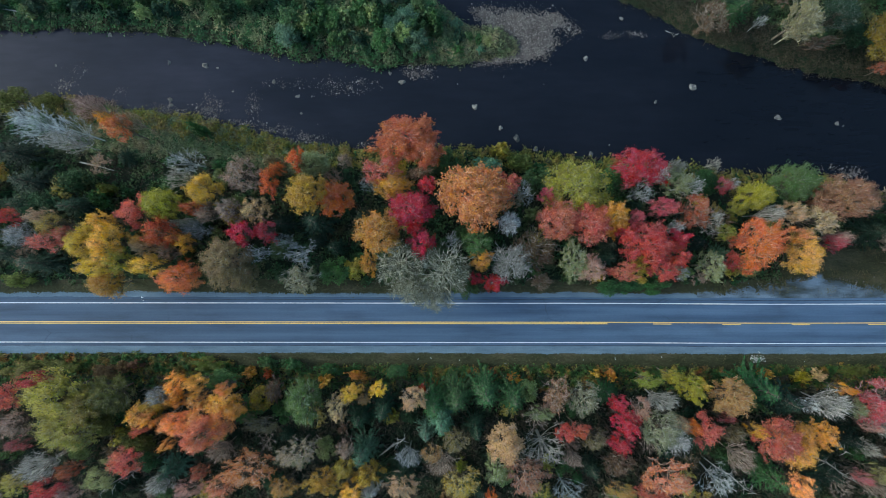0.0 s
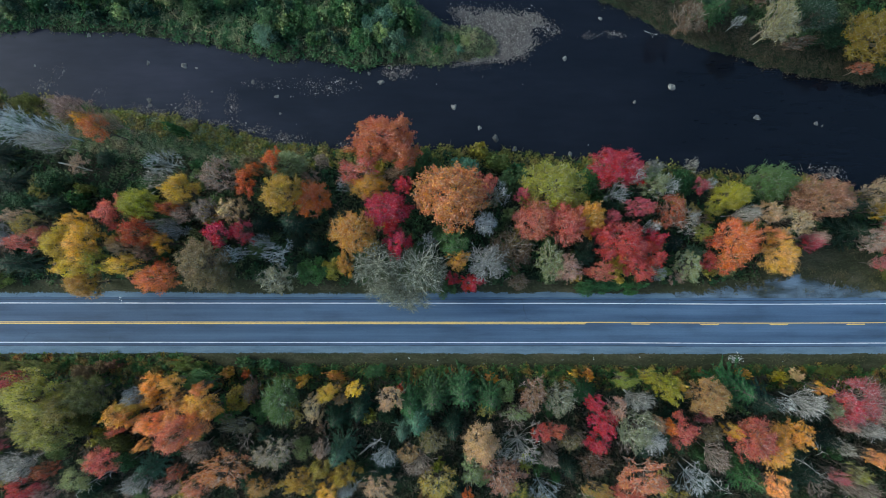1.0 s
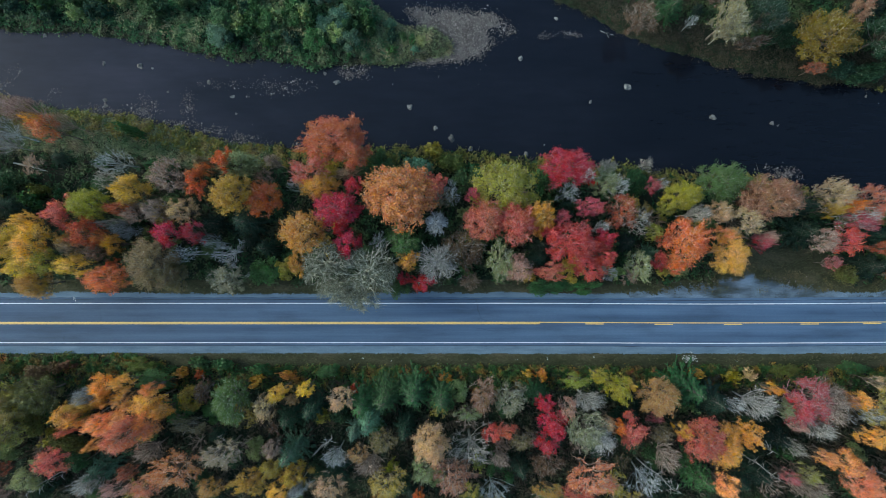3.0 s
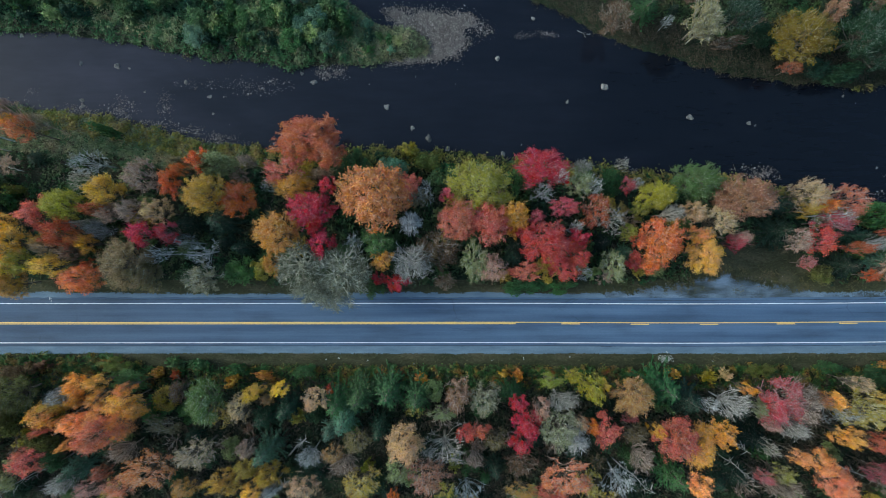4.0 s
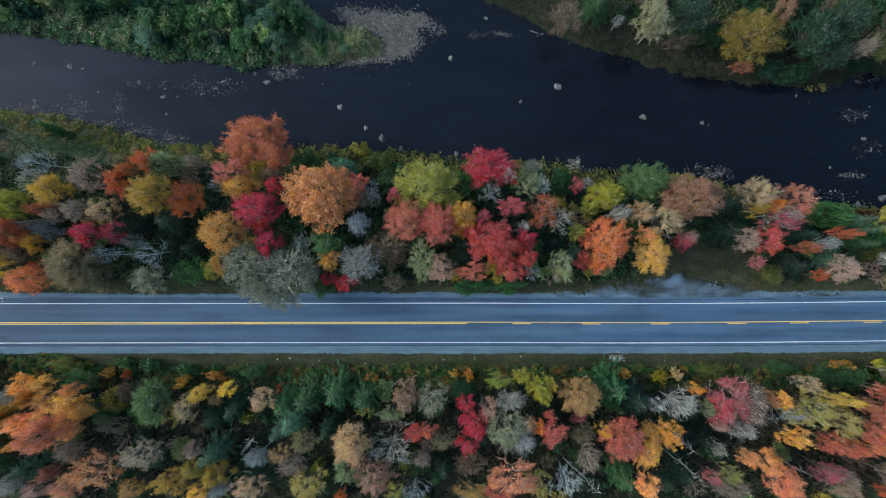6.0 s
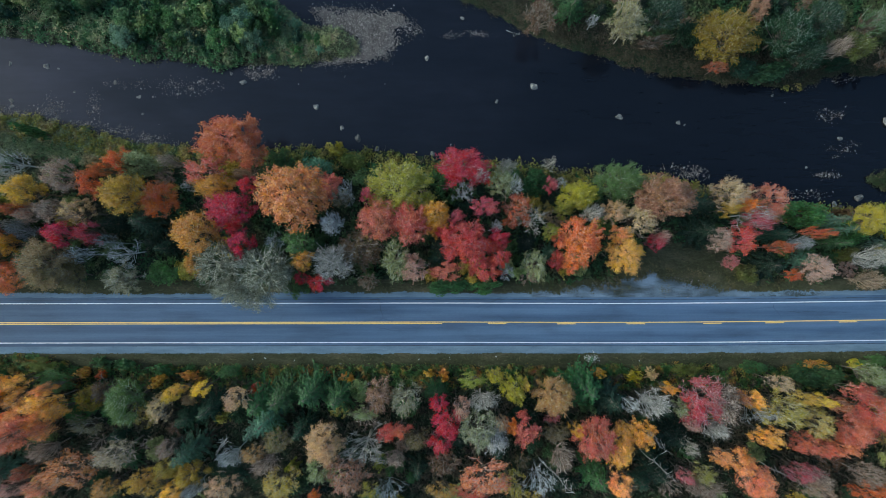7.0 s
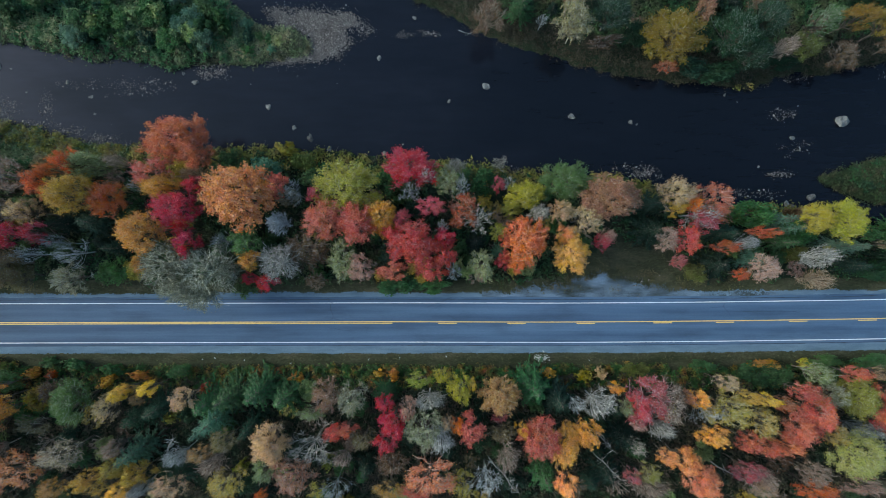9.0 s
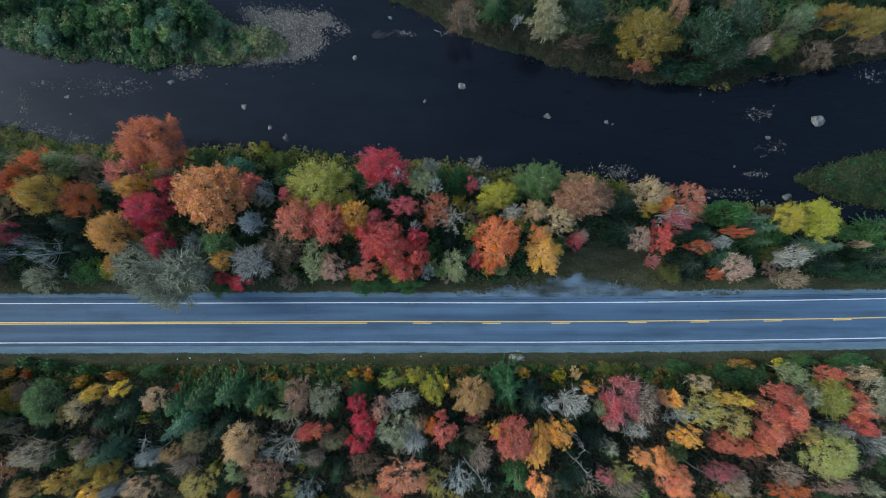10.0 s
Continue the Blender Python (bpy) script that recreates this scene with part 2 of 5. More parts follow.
# ---- plant moulds: each is built once, 10 m tall and 4 m in radius, and shared by all plants of its kind ----
def canopy(rng, limbs, subs, twigs, arch=0.33, reach=0.8, base=0.3, thick=0.1, tuft=0.24, ragged=0.1, upright=0.45):
    """A crown's wood: limbs fanned evenly under a dome, side branches along their outer half and twigs along those."""
    R, top = 4.0, 10.0
    waves = [(rng.uniform(0, 6.283), n, rng.uniform(0.5, 1.0) * ragged) for n in (2, 3, 5, 8)]
    wood = [tube([(0, 0, -0.6), (0, 0, 0.4), (rng.normal(0, 0.1), rng.normal(0, 0.1), top * base), (rng.normal(0, 0.15), rng.normal(0, 0.15), top * 0.78)], [0.27, 0.2, 0.16, 0.05])]
    s0, s1, t0, t1, owner = [], [], [], [], []
    turn = rng.uniform(0, 6.283)
    for k in range(limbs):
        rho = math.sqrt((k + 0.5) / limbs)
        a = turn + 2.39996 * k + rng.normal(0, 0.16)
        edge = 1 + sum(w * math.sin(n * a + p) for p, n, w in waves) + rng.normal(0, 0.5 * ragged)
        out = np.array([math.cos(a), math.sin(a), 0.0])
        tip = out * R * reach * rho * edge + np.array([0, 0, top * (0.97 - arch * rho ** 2 + rng.normal(0, 0.025))])
        root = np.array([0, 0, top * (base + 0.4 * (1 - rho) + rng.normal(0, 0.03))])
        knee = root * 0.5 + tip * 0.5 + out * 0.09 * R * rho - np.array([0, 0, 0.25]) + rng.normal(0, 0.1, 3)
        wood.append(tube([root, knee, tip], [thick, thick * 0.7, thick * 0.3], 4))
        run = unit(tip - knee)
        for j in range(subs):
            q = knee + (tip - knee) * (0.35 + 0.65 * (j + rng.uniform(0, 0.9)) / subs)
            side = rng.normal(0, 1, 3)
            d = unit(0.5 * run + 0.3 * out + unit(side) * (0.85, 0.85, 0.4) + np.array([0, 0, upright]))
            e = q + d * R * tuft * rng.uniform(0.6, 1.15)
            s0.append(q)
            s1.append(e)
            for _ in range(twigs):
                w = q + (e - q) * rng.uniform(0.25, 1.0)
                t0.append(w)
                t1.append(w + unit(d + rng.normal(0, 0.55, 3)) * R * tuft * rng.uniform(0.3, 0.65))
                owner.append(k)
    return wood, np.array(s0), np.array(s1), np.array(t0), np.array(t1), np.array(owner)


def leaves_on(rng, t0, t1, owner, count, leaf, loose, bald=0.0, up=0.66):
    """Leaves along the twigs, fuller on some limbs than on others; a share of the limbs is all but bald."""
    full = rng.uniform(0.55, 1.2, owner.max() + 1)
    full[rng.uniform(0, 1, len(full)) < bald] = 0.12
    chance = full[owner] / full[owner].sum()
    k = rng.choice(len(t0), count, p=chance)
    pos = t0[k] + (t1 - t0)[k] * rng.uniform(0.1, 1.1, (count, 1)) + rng.normal(0, loose, (count, 3))
    return leaf_sprays(rng, pos, leaf, up)


def tree_kind(name, seeds, limbs, subs, twigs, leaves, leaf, loose=0.13, bald=0.14, stem=0.065, twig=0.045, bark=None, **form):
    made = []
    for s in seeds:
        rng = np.random.default_rng(s)
        wood, s0, s1, t0, t1, owner = canopy(rng, limbs, subs, twigs, **form)
        lo, hi = np.quantile(t1, 0.012, axis=0), np.quantile(t1, 0.988, axis=0)
        size, mid = np.append(7.4 / (hi - lo)[:2], 1.0), np.append((hi + lo)[:2] / 2, 0.0)
        wood = [((v - mid * np.clip(v[:, 2:] / 5, 0, 1)) * size, f) for v, f in wood]
        s0, s1, t0, t1 = ((p - mid) * size for p in (s0, s1, t0, t1))
        fine = join([spikes(s0, s1 + (s1 - s0) * 0.2, stem), spikes(t0, t1 + (t1 - t0) * 0.3, twig)])
        crown = mesh_of(name + "_crown", *leaves_on(rng, t0, t1, owner, leaves, leaf, loose, bald), LEAF) if leaves else None
        made.append((mesh_of(name + "_trunk", *join(wood), bark or BARK, True), mesh_of(name + "_twigs", *fine, PALE_TWIG), crown))
    return made


def fir_kind(seeds):
    """Conifers: whorls of drooping branches, each a flat feather of narrow needle sprays."""
    made = []
    for s in seeds:
        rng = np.random.default_rng(s)
        wood = [tube([(0, 0, -0.5), (0, 0, 5), (0, 0, 10)], [0.2, 0.12, 0.015])]
        p0, p1, v = [], [], []
        for k in range(15):
            z = 1.3 + 8.4 * (k / 14) ** 0.9
            reach = 4.1 * (1 - (z - 0.6) / 9.9) ** 0.8 + 0.25
            count = max(5, int(11 * (1 - k / 20)))
            turn = rng.uniform(0, 6.28)
            for j in range(count):
                a = turn + 6.283 * j / count + rng.normal(0, 0.14)
                r = reach * rng.uniform(0.68, 1.1)
                root = np.array([0, 0, z])
                tip = np.array([r * math.cos(a), r * math.sin(a), z - 0.22 * r + 0.1])
                p0.append(root)
                p1.append(tip)
                m = max(8, int(17 * r / 2.2))
                t = rng.uniform(0.12, 1.0, (m, 1))
                hand = np.where(np.arange(m) % 2, 1.0, -1.0)[:, None]
                along = unit(tip - root)
                side = np.array([-math.sin(a), math.cos(a), 0.0])
                d = unit(along * rng.uniform(0.7, 1.3, (m, 1)) + side * hand * rng.uniform(0.3, 1.1, (m, 1)) + rng.normal(0, 0.16, (m, 3)))
                size = (0.26 + 0.2 * (1 - t)) * (0.55 + 0.2 * r) * rng.uniform(0.8, 1.3, (m, 1))
                start = root + (tip - root) * t + rng.normal(0, 0.05, (m, 3))
                flat = unit(np.cross(d, np.array([0, 0, 1.0]) + rng.normal(0, 0.35, (m, 3)))) * size * 0.3
                v.append(np.stack([start + flat, start - flat, start + d * size * 1.15 - (0, 0, 0.05)], 1).reshape(-1, 3))
        v = np.concatenate(v)
        made.append((mesh_of("fir_trunk", *join(wood), BARK, True), mesh_of("fir_branches", *spikes(np.array(p0), np.array(p1), 0.035), BARK),
                     mesh_of("fir_crown", v, np.arange(len(v)).reshape(-1, 3), NEEDLE)))
    return made


def bush_kind(seeds):
    made = []
    for s in seeds:
        rng = np.random.default_rng(s)
        m = 16
        a = rng.uniform(0, 6.28, m)
        q = 3.1 * np.sqrt(rng.uniform(0, 1, m))
        c = np.stack([q * np.cos(a), q * np.sin(a), 6.0 - 0.5 * q + rng.normal(0, 0.8, m)], 1)
        k = rng.integers(0, m, 1800)
        d = unit(rng.normal(size=(1800, 3)) + (0, 0, 0.4))
        pos = c[k] + d * rng.uniform(0.5, 1.3, (1800, 1)) * (1.15, 1.15, 2.0)
        stems = [tube([(0.15 * math.cos(t), 0.15 * math.sin(t), -0.8), p * (0.5, 0.5, 0.6), p], [0.1, 0.07, 0.03], 4) for t, p in zip(a, c)]
        made.append((mesh_of("bush_stems", *join(stems), BARK, True), None, mesh_of("bush_crown", *leaf_sprays(rng, pos, 0.225, 0.5), LEAF)))
    return made


def shrub_kind(seeds):
    """Small shrubs: a loose fan of stems with leaves along them, 1 m in radius and 1.3 m tall."""
    made = []
    for s in seeds:
        rng = np.random.default_rng(s)
        m = 26
        a, q = rng.uniform(0, 6.283, m), rng.uniform(0.15, 1.15, m)
        tip = np.stack([q * np.cos(a), q * np.sin(a) * rng.uniform(0.7, 1.0), 1.3 - 0.6 * q ** 2 + rng.normal(0, 0.16, m)], 1)
        root = tip * (0.12, 0.12, 0.0) - (0, 0, 0.15)
        k = rng.integers(0, m, 420)
        pos = root[k] + (tip - root)[k] * rng.uniform(0.45, 1.05, (420, 1)) + rng.normal(0, 0.11, (420, 3))
        made.append((mesh_of("shrub_stems", *spikes(root, tip, 0.02), BARK), None, mesh_of("shrub_crown", *leaf_sprays(rng, pos, 0.12, 0.5), LEAF)))
    return made


MOULDS = {
    "shrub": shrub_kind((71, 72, 73, 74, 75)),
    "maple": tree_kind("maple", (11, 12, 13, 14, 15, 19), 38, 5, 4, 7800, 0.088, loose=0.22, bald=0.2, tuft=0.3, reach=0.76, ragged=0.09),
    "small": tree_kind("small", (26, 27, 28, 29), 18, 4, 3, 2700, 0.138, loose=0.28, tuft=0.36, reach=0.72, ragged=0.1, bald=0.06),
    "dome": tree_kind("dome", (16, 17, 18, 20), 54, 5, 3, 10000, 0.086, loose=0.21, tuft=0.23, reach=0.84, ragged=0.04, arch=0.33, bald=0.02),
    "thin": tree_kind("thin", (21, 22, 23, 24, 25), 30, 5, 4, 2700, 0.1, loose=0.19, tuft=0.3, reach=0.76, bald=0.2, stem=0.06, twig=0.042, ragged=0.09),
    "bare": tree_kind("bare", (31, 32, 33, 34), 32, 6, 3, 2000, 0.09, loose=0.32, bald=0.15, stem=0.062, twig=0.046, bark=PALE_TWIG, thick=0.12, tuft=0.33, reach=0.76, upright=0.3),
    "puff": tree_kind("puff", (38,), 70, 5, 3, 500, 0.1, loose=0.2, stem=0.07, twig=0.06, bark=PALE_TWIG, tuft=0.26, ragged=0.02, upright=0.1),
    "young_bare": tree_kind("bare", (35, 36, 37), 12, 4, 3, 350, 0.13, loose=0.25, stem=0.09, twig=0.07, bark=PALE_TWIG, thick=0.13, tuft=0.34),
    "young_thin": tree_kind("thin", (45, 46, 47), 13, 4, 3, 1050, 0.14, loose=0.26, bald=0.15, stem=0.07, twig=0.05, tuft=0.36, reach=0.72),
    "fir": fir_kind((41, 42, 43, 44)),
    "dead": tree_kind("snag", (51, 52, 53, 54), 28, 7, 3, 0, 0.1, stem=0.042, twig=0.033, bark=PALE_TWIG, thick=0.046, arch=0.33, ragged=0.16, tuft=0.24, upright=0.05),
    "bush": bush_kind((61, 62, 63, 64)),
}

# ---- lie of the land (road level is 0, the river 4.7 m below it) ----
RIVER = -4.7
SOUTH_BANK = np.array([(-400, 31), (-80.6, 27.9), (-68, 27.2), (-54.9, 24.6), (-44, 23.9), (-37.4, 22.2), (-29, 19.6), (-18.9, 18.3), (-0.4, 18.2), (11.9, 17.8), (30.4, 16.3),
                       (42.8, 15.2), (53, 13.6), (68.5, 13.1), (74.2, 11.6), (89.6, 7.9), (99.9, 7.1), (113, 4.6), (122, 3.4), (400, 0)])
NORTH_WEST = [(-400, 39), (-80.6, 39.2), (-67.2, 39.7), (-49.8, 38.7), (-39.5, 37.3), (-31.3, 35.4), (-23, 34.2), (-9.7, 32.9), (-6, 33.4), (1.6, 33.8), (7.9, 34.7),
              (12.6, 35.3), (13.0, 37.2), (9.8, 39.3), (5.6, 40.0), (1.5, 42.2), (-1.2, 43.6), (-12, 52), (-60, 58), (-400, 60)]
NORTH_EAST = [(26, 51), (31.5, 45.3), (37.6, 42.9), (42.8, 39.4), (51, 36.3), (58.2, 34.5), (63.3, 32.4), (70.5, 30.9), (84.5, 29.9), (93.7, 28.9), (99.9, 31.5), (107, 30.9),
              (111.2, 32.5), (122, 34), (500, 36), (500, 400), (-400, 400), (-400, 75), (-60, 72), (0, 62)]
ISLAND = [(105, 12.4), (110, 14.5), (115.3, 16), (122, 17.6), (160, 20), (180, 14), (160, 6), (122, 6.8), (115, 7.8), (109, 9.9)]
GRAVEL_BAR = [(5.3, 43.1), (7.9, 43.8), (12, 43.2), (17.1, 43.0), (21.2, 42.5), (24.4, 39.4), (23.8, 38.8), (21.2, 40.2), (19.6, 39.7), (21, 37.2), (18.4, 35.1), (16, 34.2), (12, 33.7),
              (5.8, 33.3), (7.9, 34.4), (13, 35.4), (13.2, 37.5), (10.9, 39.2), (7.9, 40.5), (5.8, 42.1)]


def inside_by(poly, x, y):
    """Distance to a polygon's edge, positive inside it."""
    x, y = np.asarray(x, float), np.asarray(y, float)
    best, inside = np.full(x.shape, 1e9), np.zeros(x.shape, bool)
    for (ax, ay), (bx, by) in zip(poly, poly[1:] + poly[:1]):
        t = np.clip(((x - ax) * (bx - ax) + (y - ay) * (by - ay)) / ((bx - ax) ** 2 + (by - ay) ** 2), 0, 1)
        best = np.minimum(best, np.hypot(x - ax - t * (bx - ax), y - ay - t * (by - ay)))
        hit = ((ay > y) != (by > y)) & (x < (bx - ax) * (y - ay) / (by - ay + 1e-12) + ax)
        inside ^= hit
    return np.where(inside, best, -best)


def wobble(x, y):
    u, v = x + 2.1 * np.sin(0.31 * y + 0.17 * x), y + 1.7 * np.sin(0.27 * x - 0.11 * y)
    return (0.45 * np.sin(0.33 * u + 1.3 * np.sin(0.23 * v)) * np.sin(0.41 * v + 0.19 * u) + 0.3 * np.sin(0.83 * u + 0.57 * v + 2 * np.sin(0.19 * u))
            + 0.22 * np.sin(1.9 * u - 1.3 * v + 1.5 * np.sin(0.37 * v)) + 0.13 * np.sin(3.7 * u + 2.9 * v))


def road_y(x):
    """The centre line: straight, then bending gently away."""
    x = np.asarray(x, float)
    t = np.clip((60 - x) / 35, 0, 1)
    return -12.92 + np.maximum(x - 52, 0) ** 2 * 0.00013 + 0.13 * t * t * (3 - 2 * t)


def shore(x, y):
    """Metres from the waterline, positive on land."""
    x, y = np.asarray(x, float), np.asarray(y, float)
    south = (np.interp(x, SOUTH_BANK[:, 0], SOUTH_BANK[:, 1]) - y) * 0.95
    d = np.maximum.reduce([south, inside_by(NORTH_WEST, x, y), inside_by(NORTH_EAST, x, y), inside_by(ISLAND, x, y)])
    return d + 0.7 * wobble(x, y)


def ground(x, y):
    x, y = np.asarray(x, float), np.asarray(y, float)
    w = wobble(x * 0.6, y * 0.6)
    side = y - road_y(x)
    d = shore(x, y)
    north = -0.15 - 0.125 * np.maximum(side - 6.0, 0) + 0.25 * w * np.clip((side - 6) / 4, 0, 1)
    south = -0.12 - 0.7 * np.exp(-((side + 9.5) / 2.2) ** 2) + 0.35 * w * np.clip((-side - 8) / 4, 0, 1)
    h = np.where(side > 0, north, south)
    h = np.where((y > 28) | (inside_by(ISLAND, x, y) > -3), -3.6 + 0.3 * w, h)
    bank = RIVER + 0.02 + 0.55 * d
    h = np.where(d > 0, np.minimum(h, bank), RIVER - 0.12 + 0.25 * np.maximum(d, -4))
    bar = inside_by(GRAVEL_BAR, x, y) + 0.9 * wobble(x * 1.7, y * 1.7)
    h = np.maximum(h, np.where(bar > -1.5, RIVER - 0.04 + 0.09 * np.clip(bar, -1.5, 2), -99))
    return np.where(np.abs(side) < 6.5, -0.06, h)


def glade_at(x, y):
    """The open grassy strip along the bank upstream."""
    d = shore(x, y)
    return (x > -68) & (x < -20) & (d > 0.4) & (d < 8.5 - 0.07 * (x + 68)) & (y > 8) & (y < 28)


def spread_axis(lo, hi, step):
    far = [2600, 1400, 800, 450, 250, 140, 80, 40, 18, 7]
    return np.array([lo - q for q in far] + list(np.arange(lo, hi + 0.01, step)) + [hi + q for q in reversed(far)])


gx, gy = spread_axis(-96, 138, 0.9), spread_axis(-62, 62, 0.9)
GX, GY = np.meshgrid(gx, gy)
verts = np.stack([GX, GY, ground(GX, GY)], -1).reshape(-1, 3)
cols = len(gx)
corner = (np.arange(len(gy) - 1)[:, None] * cols + np.arange(cols - 1)[None]).ravel()
me = mesh_of("ground", verts, np.stack([corner, corner + 1, corner + cols + 1, corner + cols], 1), GROUND, True)
me.materials.append(GRASS)
me.materials.append(GRAVEL_BED)
mid = verts[corner] + (0.4, 0.4, 0)
side = mid[:, 1] - road_y(mid[:, 0]) + 0.35 * wobble(mid[:, 0], mid[:, 1])
glade = glade_at(mid[:, 0], mid[:, 1])
grassy = glade | ((side > 0) & (side < 7.2)) | ((side < 0) & (side > -8.8)) | (((mid[:, 0] - 70) / 11) ** 2 + ((mid[:, 1] + 3.8) / 4.6) ** 2 < 1 + 0.3 * wobble(mid[:, 0], mid[:, 1]))
me.polygons.foreach_set("material_index", np.where(inside_by(GRAVEL_BAR, mid[:, 0], mid[:, 1]) > -0.7, 2, np.where(grassy, 1, 0)).astype(np.int32))
tagged(new("ground", me), "dark leaf litter, moss and rough grass sloping to the river", "ground", kind="structure")

wx = np.array([-2600.0, -400, -100, 0, 100, 400, 2600])
wv = [(x, y, RIVER) for y in (-5.0, 90.0) for x in wx]
wf = [(i, i + 1, i + 8, i + 7) for i in range(6)]
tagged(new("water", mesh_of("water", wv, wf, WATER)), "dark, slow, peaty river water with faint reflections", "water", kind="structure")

# ---- the road ----
RX = np.concatenate([np.arange(-400, -100, 10.0), np.arange(-100, 140, 0.25), np.arange(140, 440, 10.0)])


def strip(name, lo, hi, z, mat, xs=RX, rough=0.0, seed=0):
    """A band that follows the road between two offsets from its centre line."""
    rng = np.random.default_rng(seed)
    y = road_y(xs)
    ragged = rough * (0.6 * rng.normal(0, 1, len(xs)) + np.convolve(rng.normal(0, 1, len(xs)), np.ones(9) / 4, "same") + 0.8 * np.sin(xs * 0.37 + seed) * np.sin(xs * 0.11))
    a = y + lo + ragged * (abs(lo) > abs(hi))
    c = y + hi + ragged * (abs(hi) > abs(lo))
    m = len(xs)
    v = np.concatenate([np.stack([xs, a, np.full(m, z)], 1), np.stack([xs, c, np.full(m, z)], 1)])
    i = np.arange(m - 1)
    return mesh_of(name, v, np.stack([i, i + 1, i + 1 + m, i + m], 1), mat)


road = tagged(new("road", strip("road", -4.02, 4.45, 0.0, ASPHALT, rough=0.04, seed=5)), "blue-grey worn two-lane asphalt road with painted lines", "road", kind="structure")
part("edge_line", strip("edge_line", 3.33, 3.49, 0.006, WHITE_PAINT, rough=0.01), road, "white painted edge line")
part("edge_line", strip("edge_line", -3.48, -3.32, 0.006, WHITE_PAINT, rough=0.01), road, "white painted edge line")
part("seam", strip("seam", 3.98, 4.1, 0.003, SEAM, rough=0.03, seed=15), road, "dark tar seam at the asphalt edge")
part("seam", strip("seam", -3.98, -3.86, 0.003, SEAM, rough=0.03, seed=16), road, "dark tar seam at the asphalt edge")
part("centre_line", strip("centre_line", 0.045, 0.205, 0.006, YELLOW_PAINT), road, "solid yellow centre line")
part("centre_line", strip("centre_line", -0.205, -0.045, 0.006, YELLOW_PAINT, RX[RX <= 28.5]), road, "solid yellow line that ends where the dashes begin")
for start in (36.4, 48.4, 60.4, 73.7, 84.5, 97.2, 109.2, 121.4, 133.6):
    part("dash", strip("dash", -0.205, -0.045, 0.006, YELLOW_PAINT, np.linspace(start, start + 3.2, 12)), road)


def ragged_bed(name, x0, x1, y0, y1, reach, z, mat, seed, fuzz=0.25, step=0.125):
    """Loose gravel beside the road from offset y0 towards y1, crumbling away where reach(x) is passed."""
    rng = np.random.default_rng(seed)
    xs, offs = np.arange(x0, x1, step), np.linspace(y0, y1, int(abs(y1 - y0) / step) + 1)
    X, O = np.meshgrid(xs, offs)
    Y = road_y(X) + O
    m = len(xs)
    v = np.stack([X, Y, np.full(X.shape, z)], -1).reshape(-1, 3)
    c = (np.arange(len(offs) - 1)[:, None] * m + np.arange(m - 1)[None]).ravel()
    cx, cy = v[c, 0], v[c, 1]
    depth = np.abs(O.ravel()[c] - y0)
    limit = reach(cx) + fuzz * (0.9 * wobble(cx * 0.9, cy * 0.5) + 0.7 * wobble(cx * 2.3 + 9, cy * 2.6) + 0.38 * rng.normal(size=len(cx)))
    c = c[depth < limit]
    return mesh_of(name, v, np.stack([c, c + 1, c + m + 1, c + m] if y1 > y0 else [c, c + m, c + m + 1, c + 1], 1), mat)


tagged(new("shoulder_north", ragged_bed("shoulder_north", -100, 140, 4.4, 6.0, lambda x: 0.72 + 0.12 * np.sin(0.09 * x), -0.012, GRAVEL, 6, 0.2)), "pale blue-grey gravel shoulder along the road", "road shoulder", kind="structure")
tagged(new("shoulder_south", ragged_bed("shoulder_south", -100, 140, -3.98, -5.9, lambda x: 1.22 + 0.05 * np.sin(0.07 * x), -0.012, GRAVEL, 7, 0.12)), "pale blue-grey gravel shoulder along the road", "road shoulder", kind="structure")
# the gravel pull-off beside the clearing: a tongue that crumbles into the grass
tagged(new("pull_off", ragged_bed("pull_off", 44, 96, 4.42, 9.8, lambda x: np.interp(x, [46, 52, 57, 61, 64, 67, 70.5, 72, 76.5, 80.5, 84], [0.6, 1.3, 2.0, 2.7, 3.7, 2.9, 2.7, 2.0, 1.7, 0.6, 0.3]), -0.006, WORN_GRAVEL, 8, 0.75)), "ragged gravel pull-off beside a grassy clearing", "gravel", kind="structure")

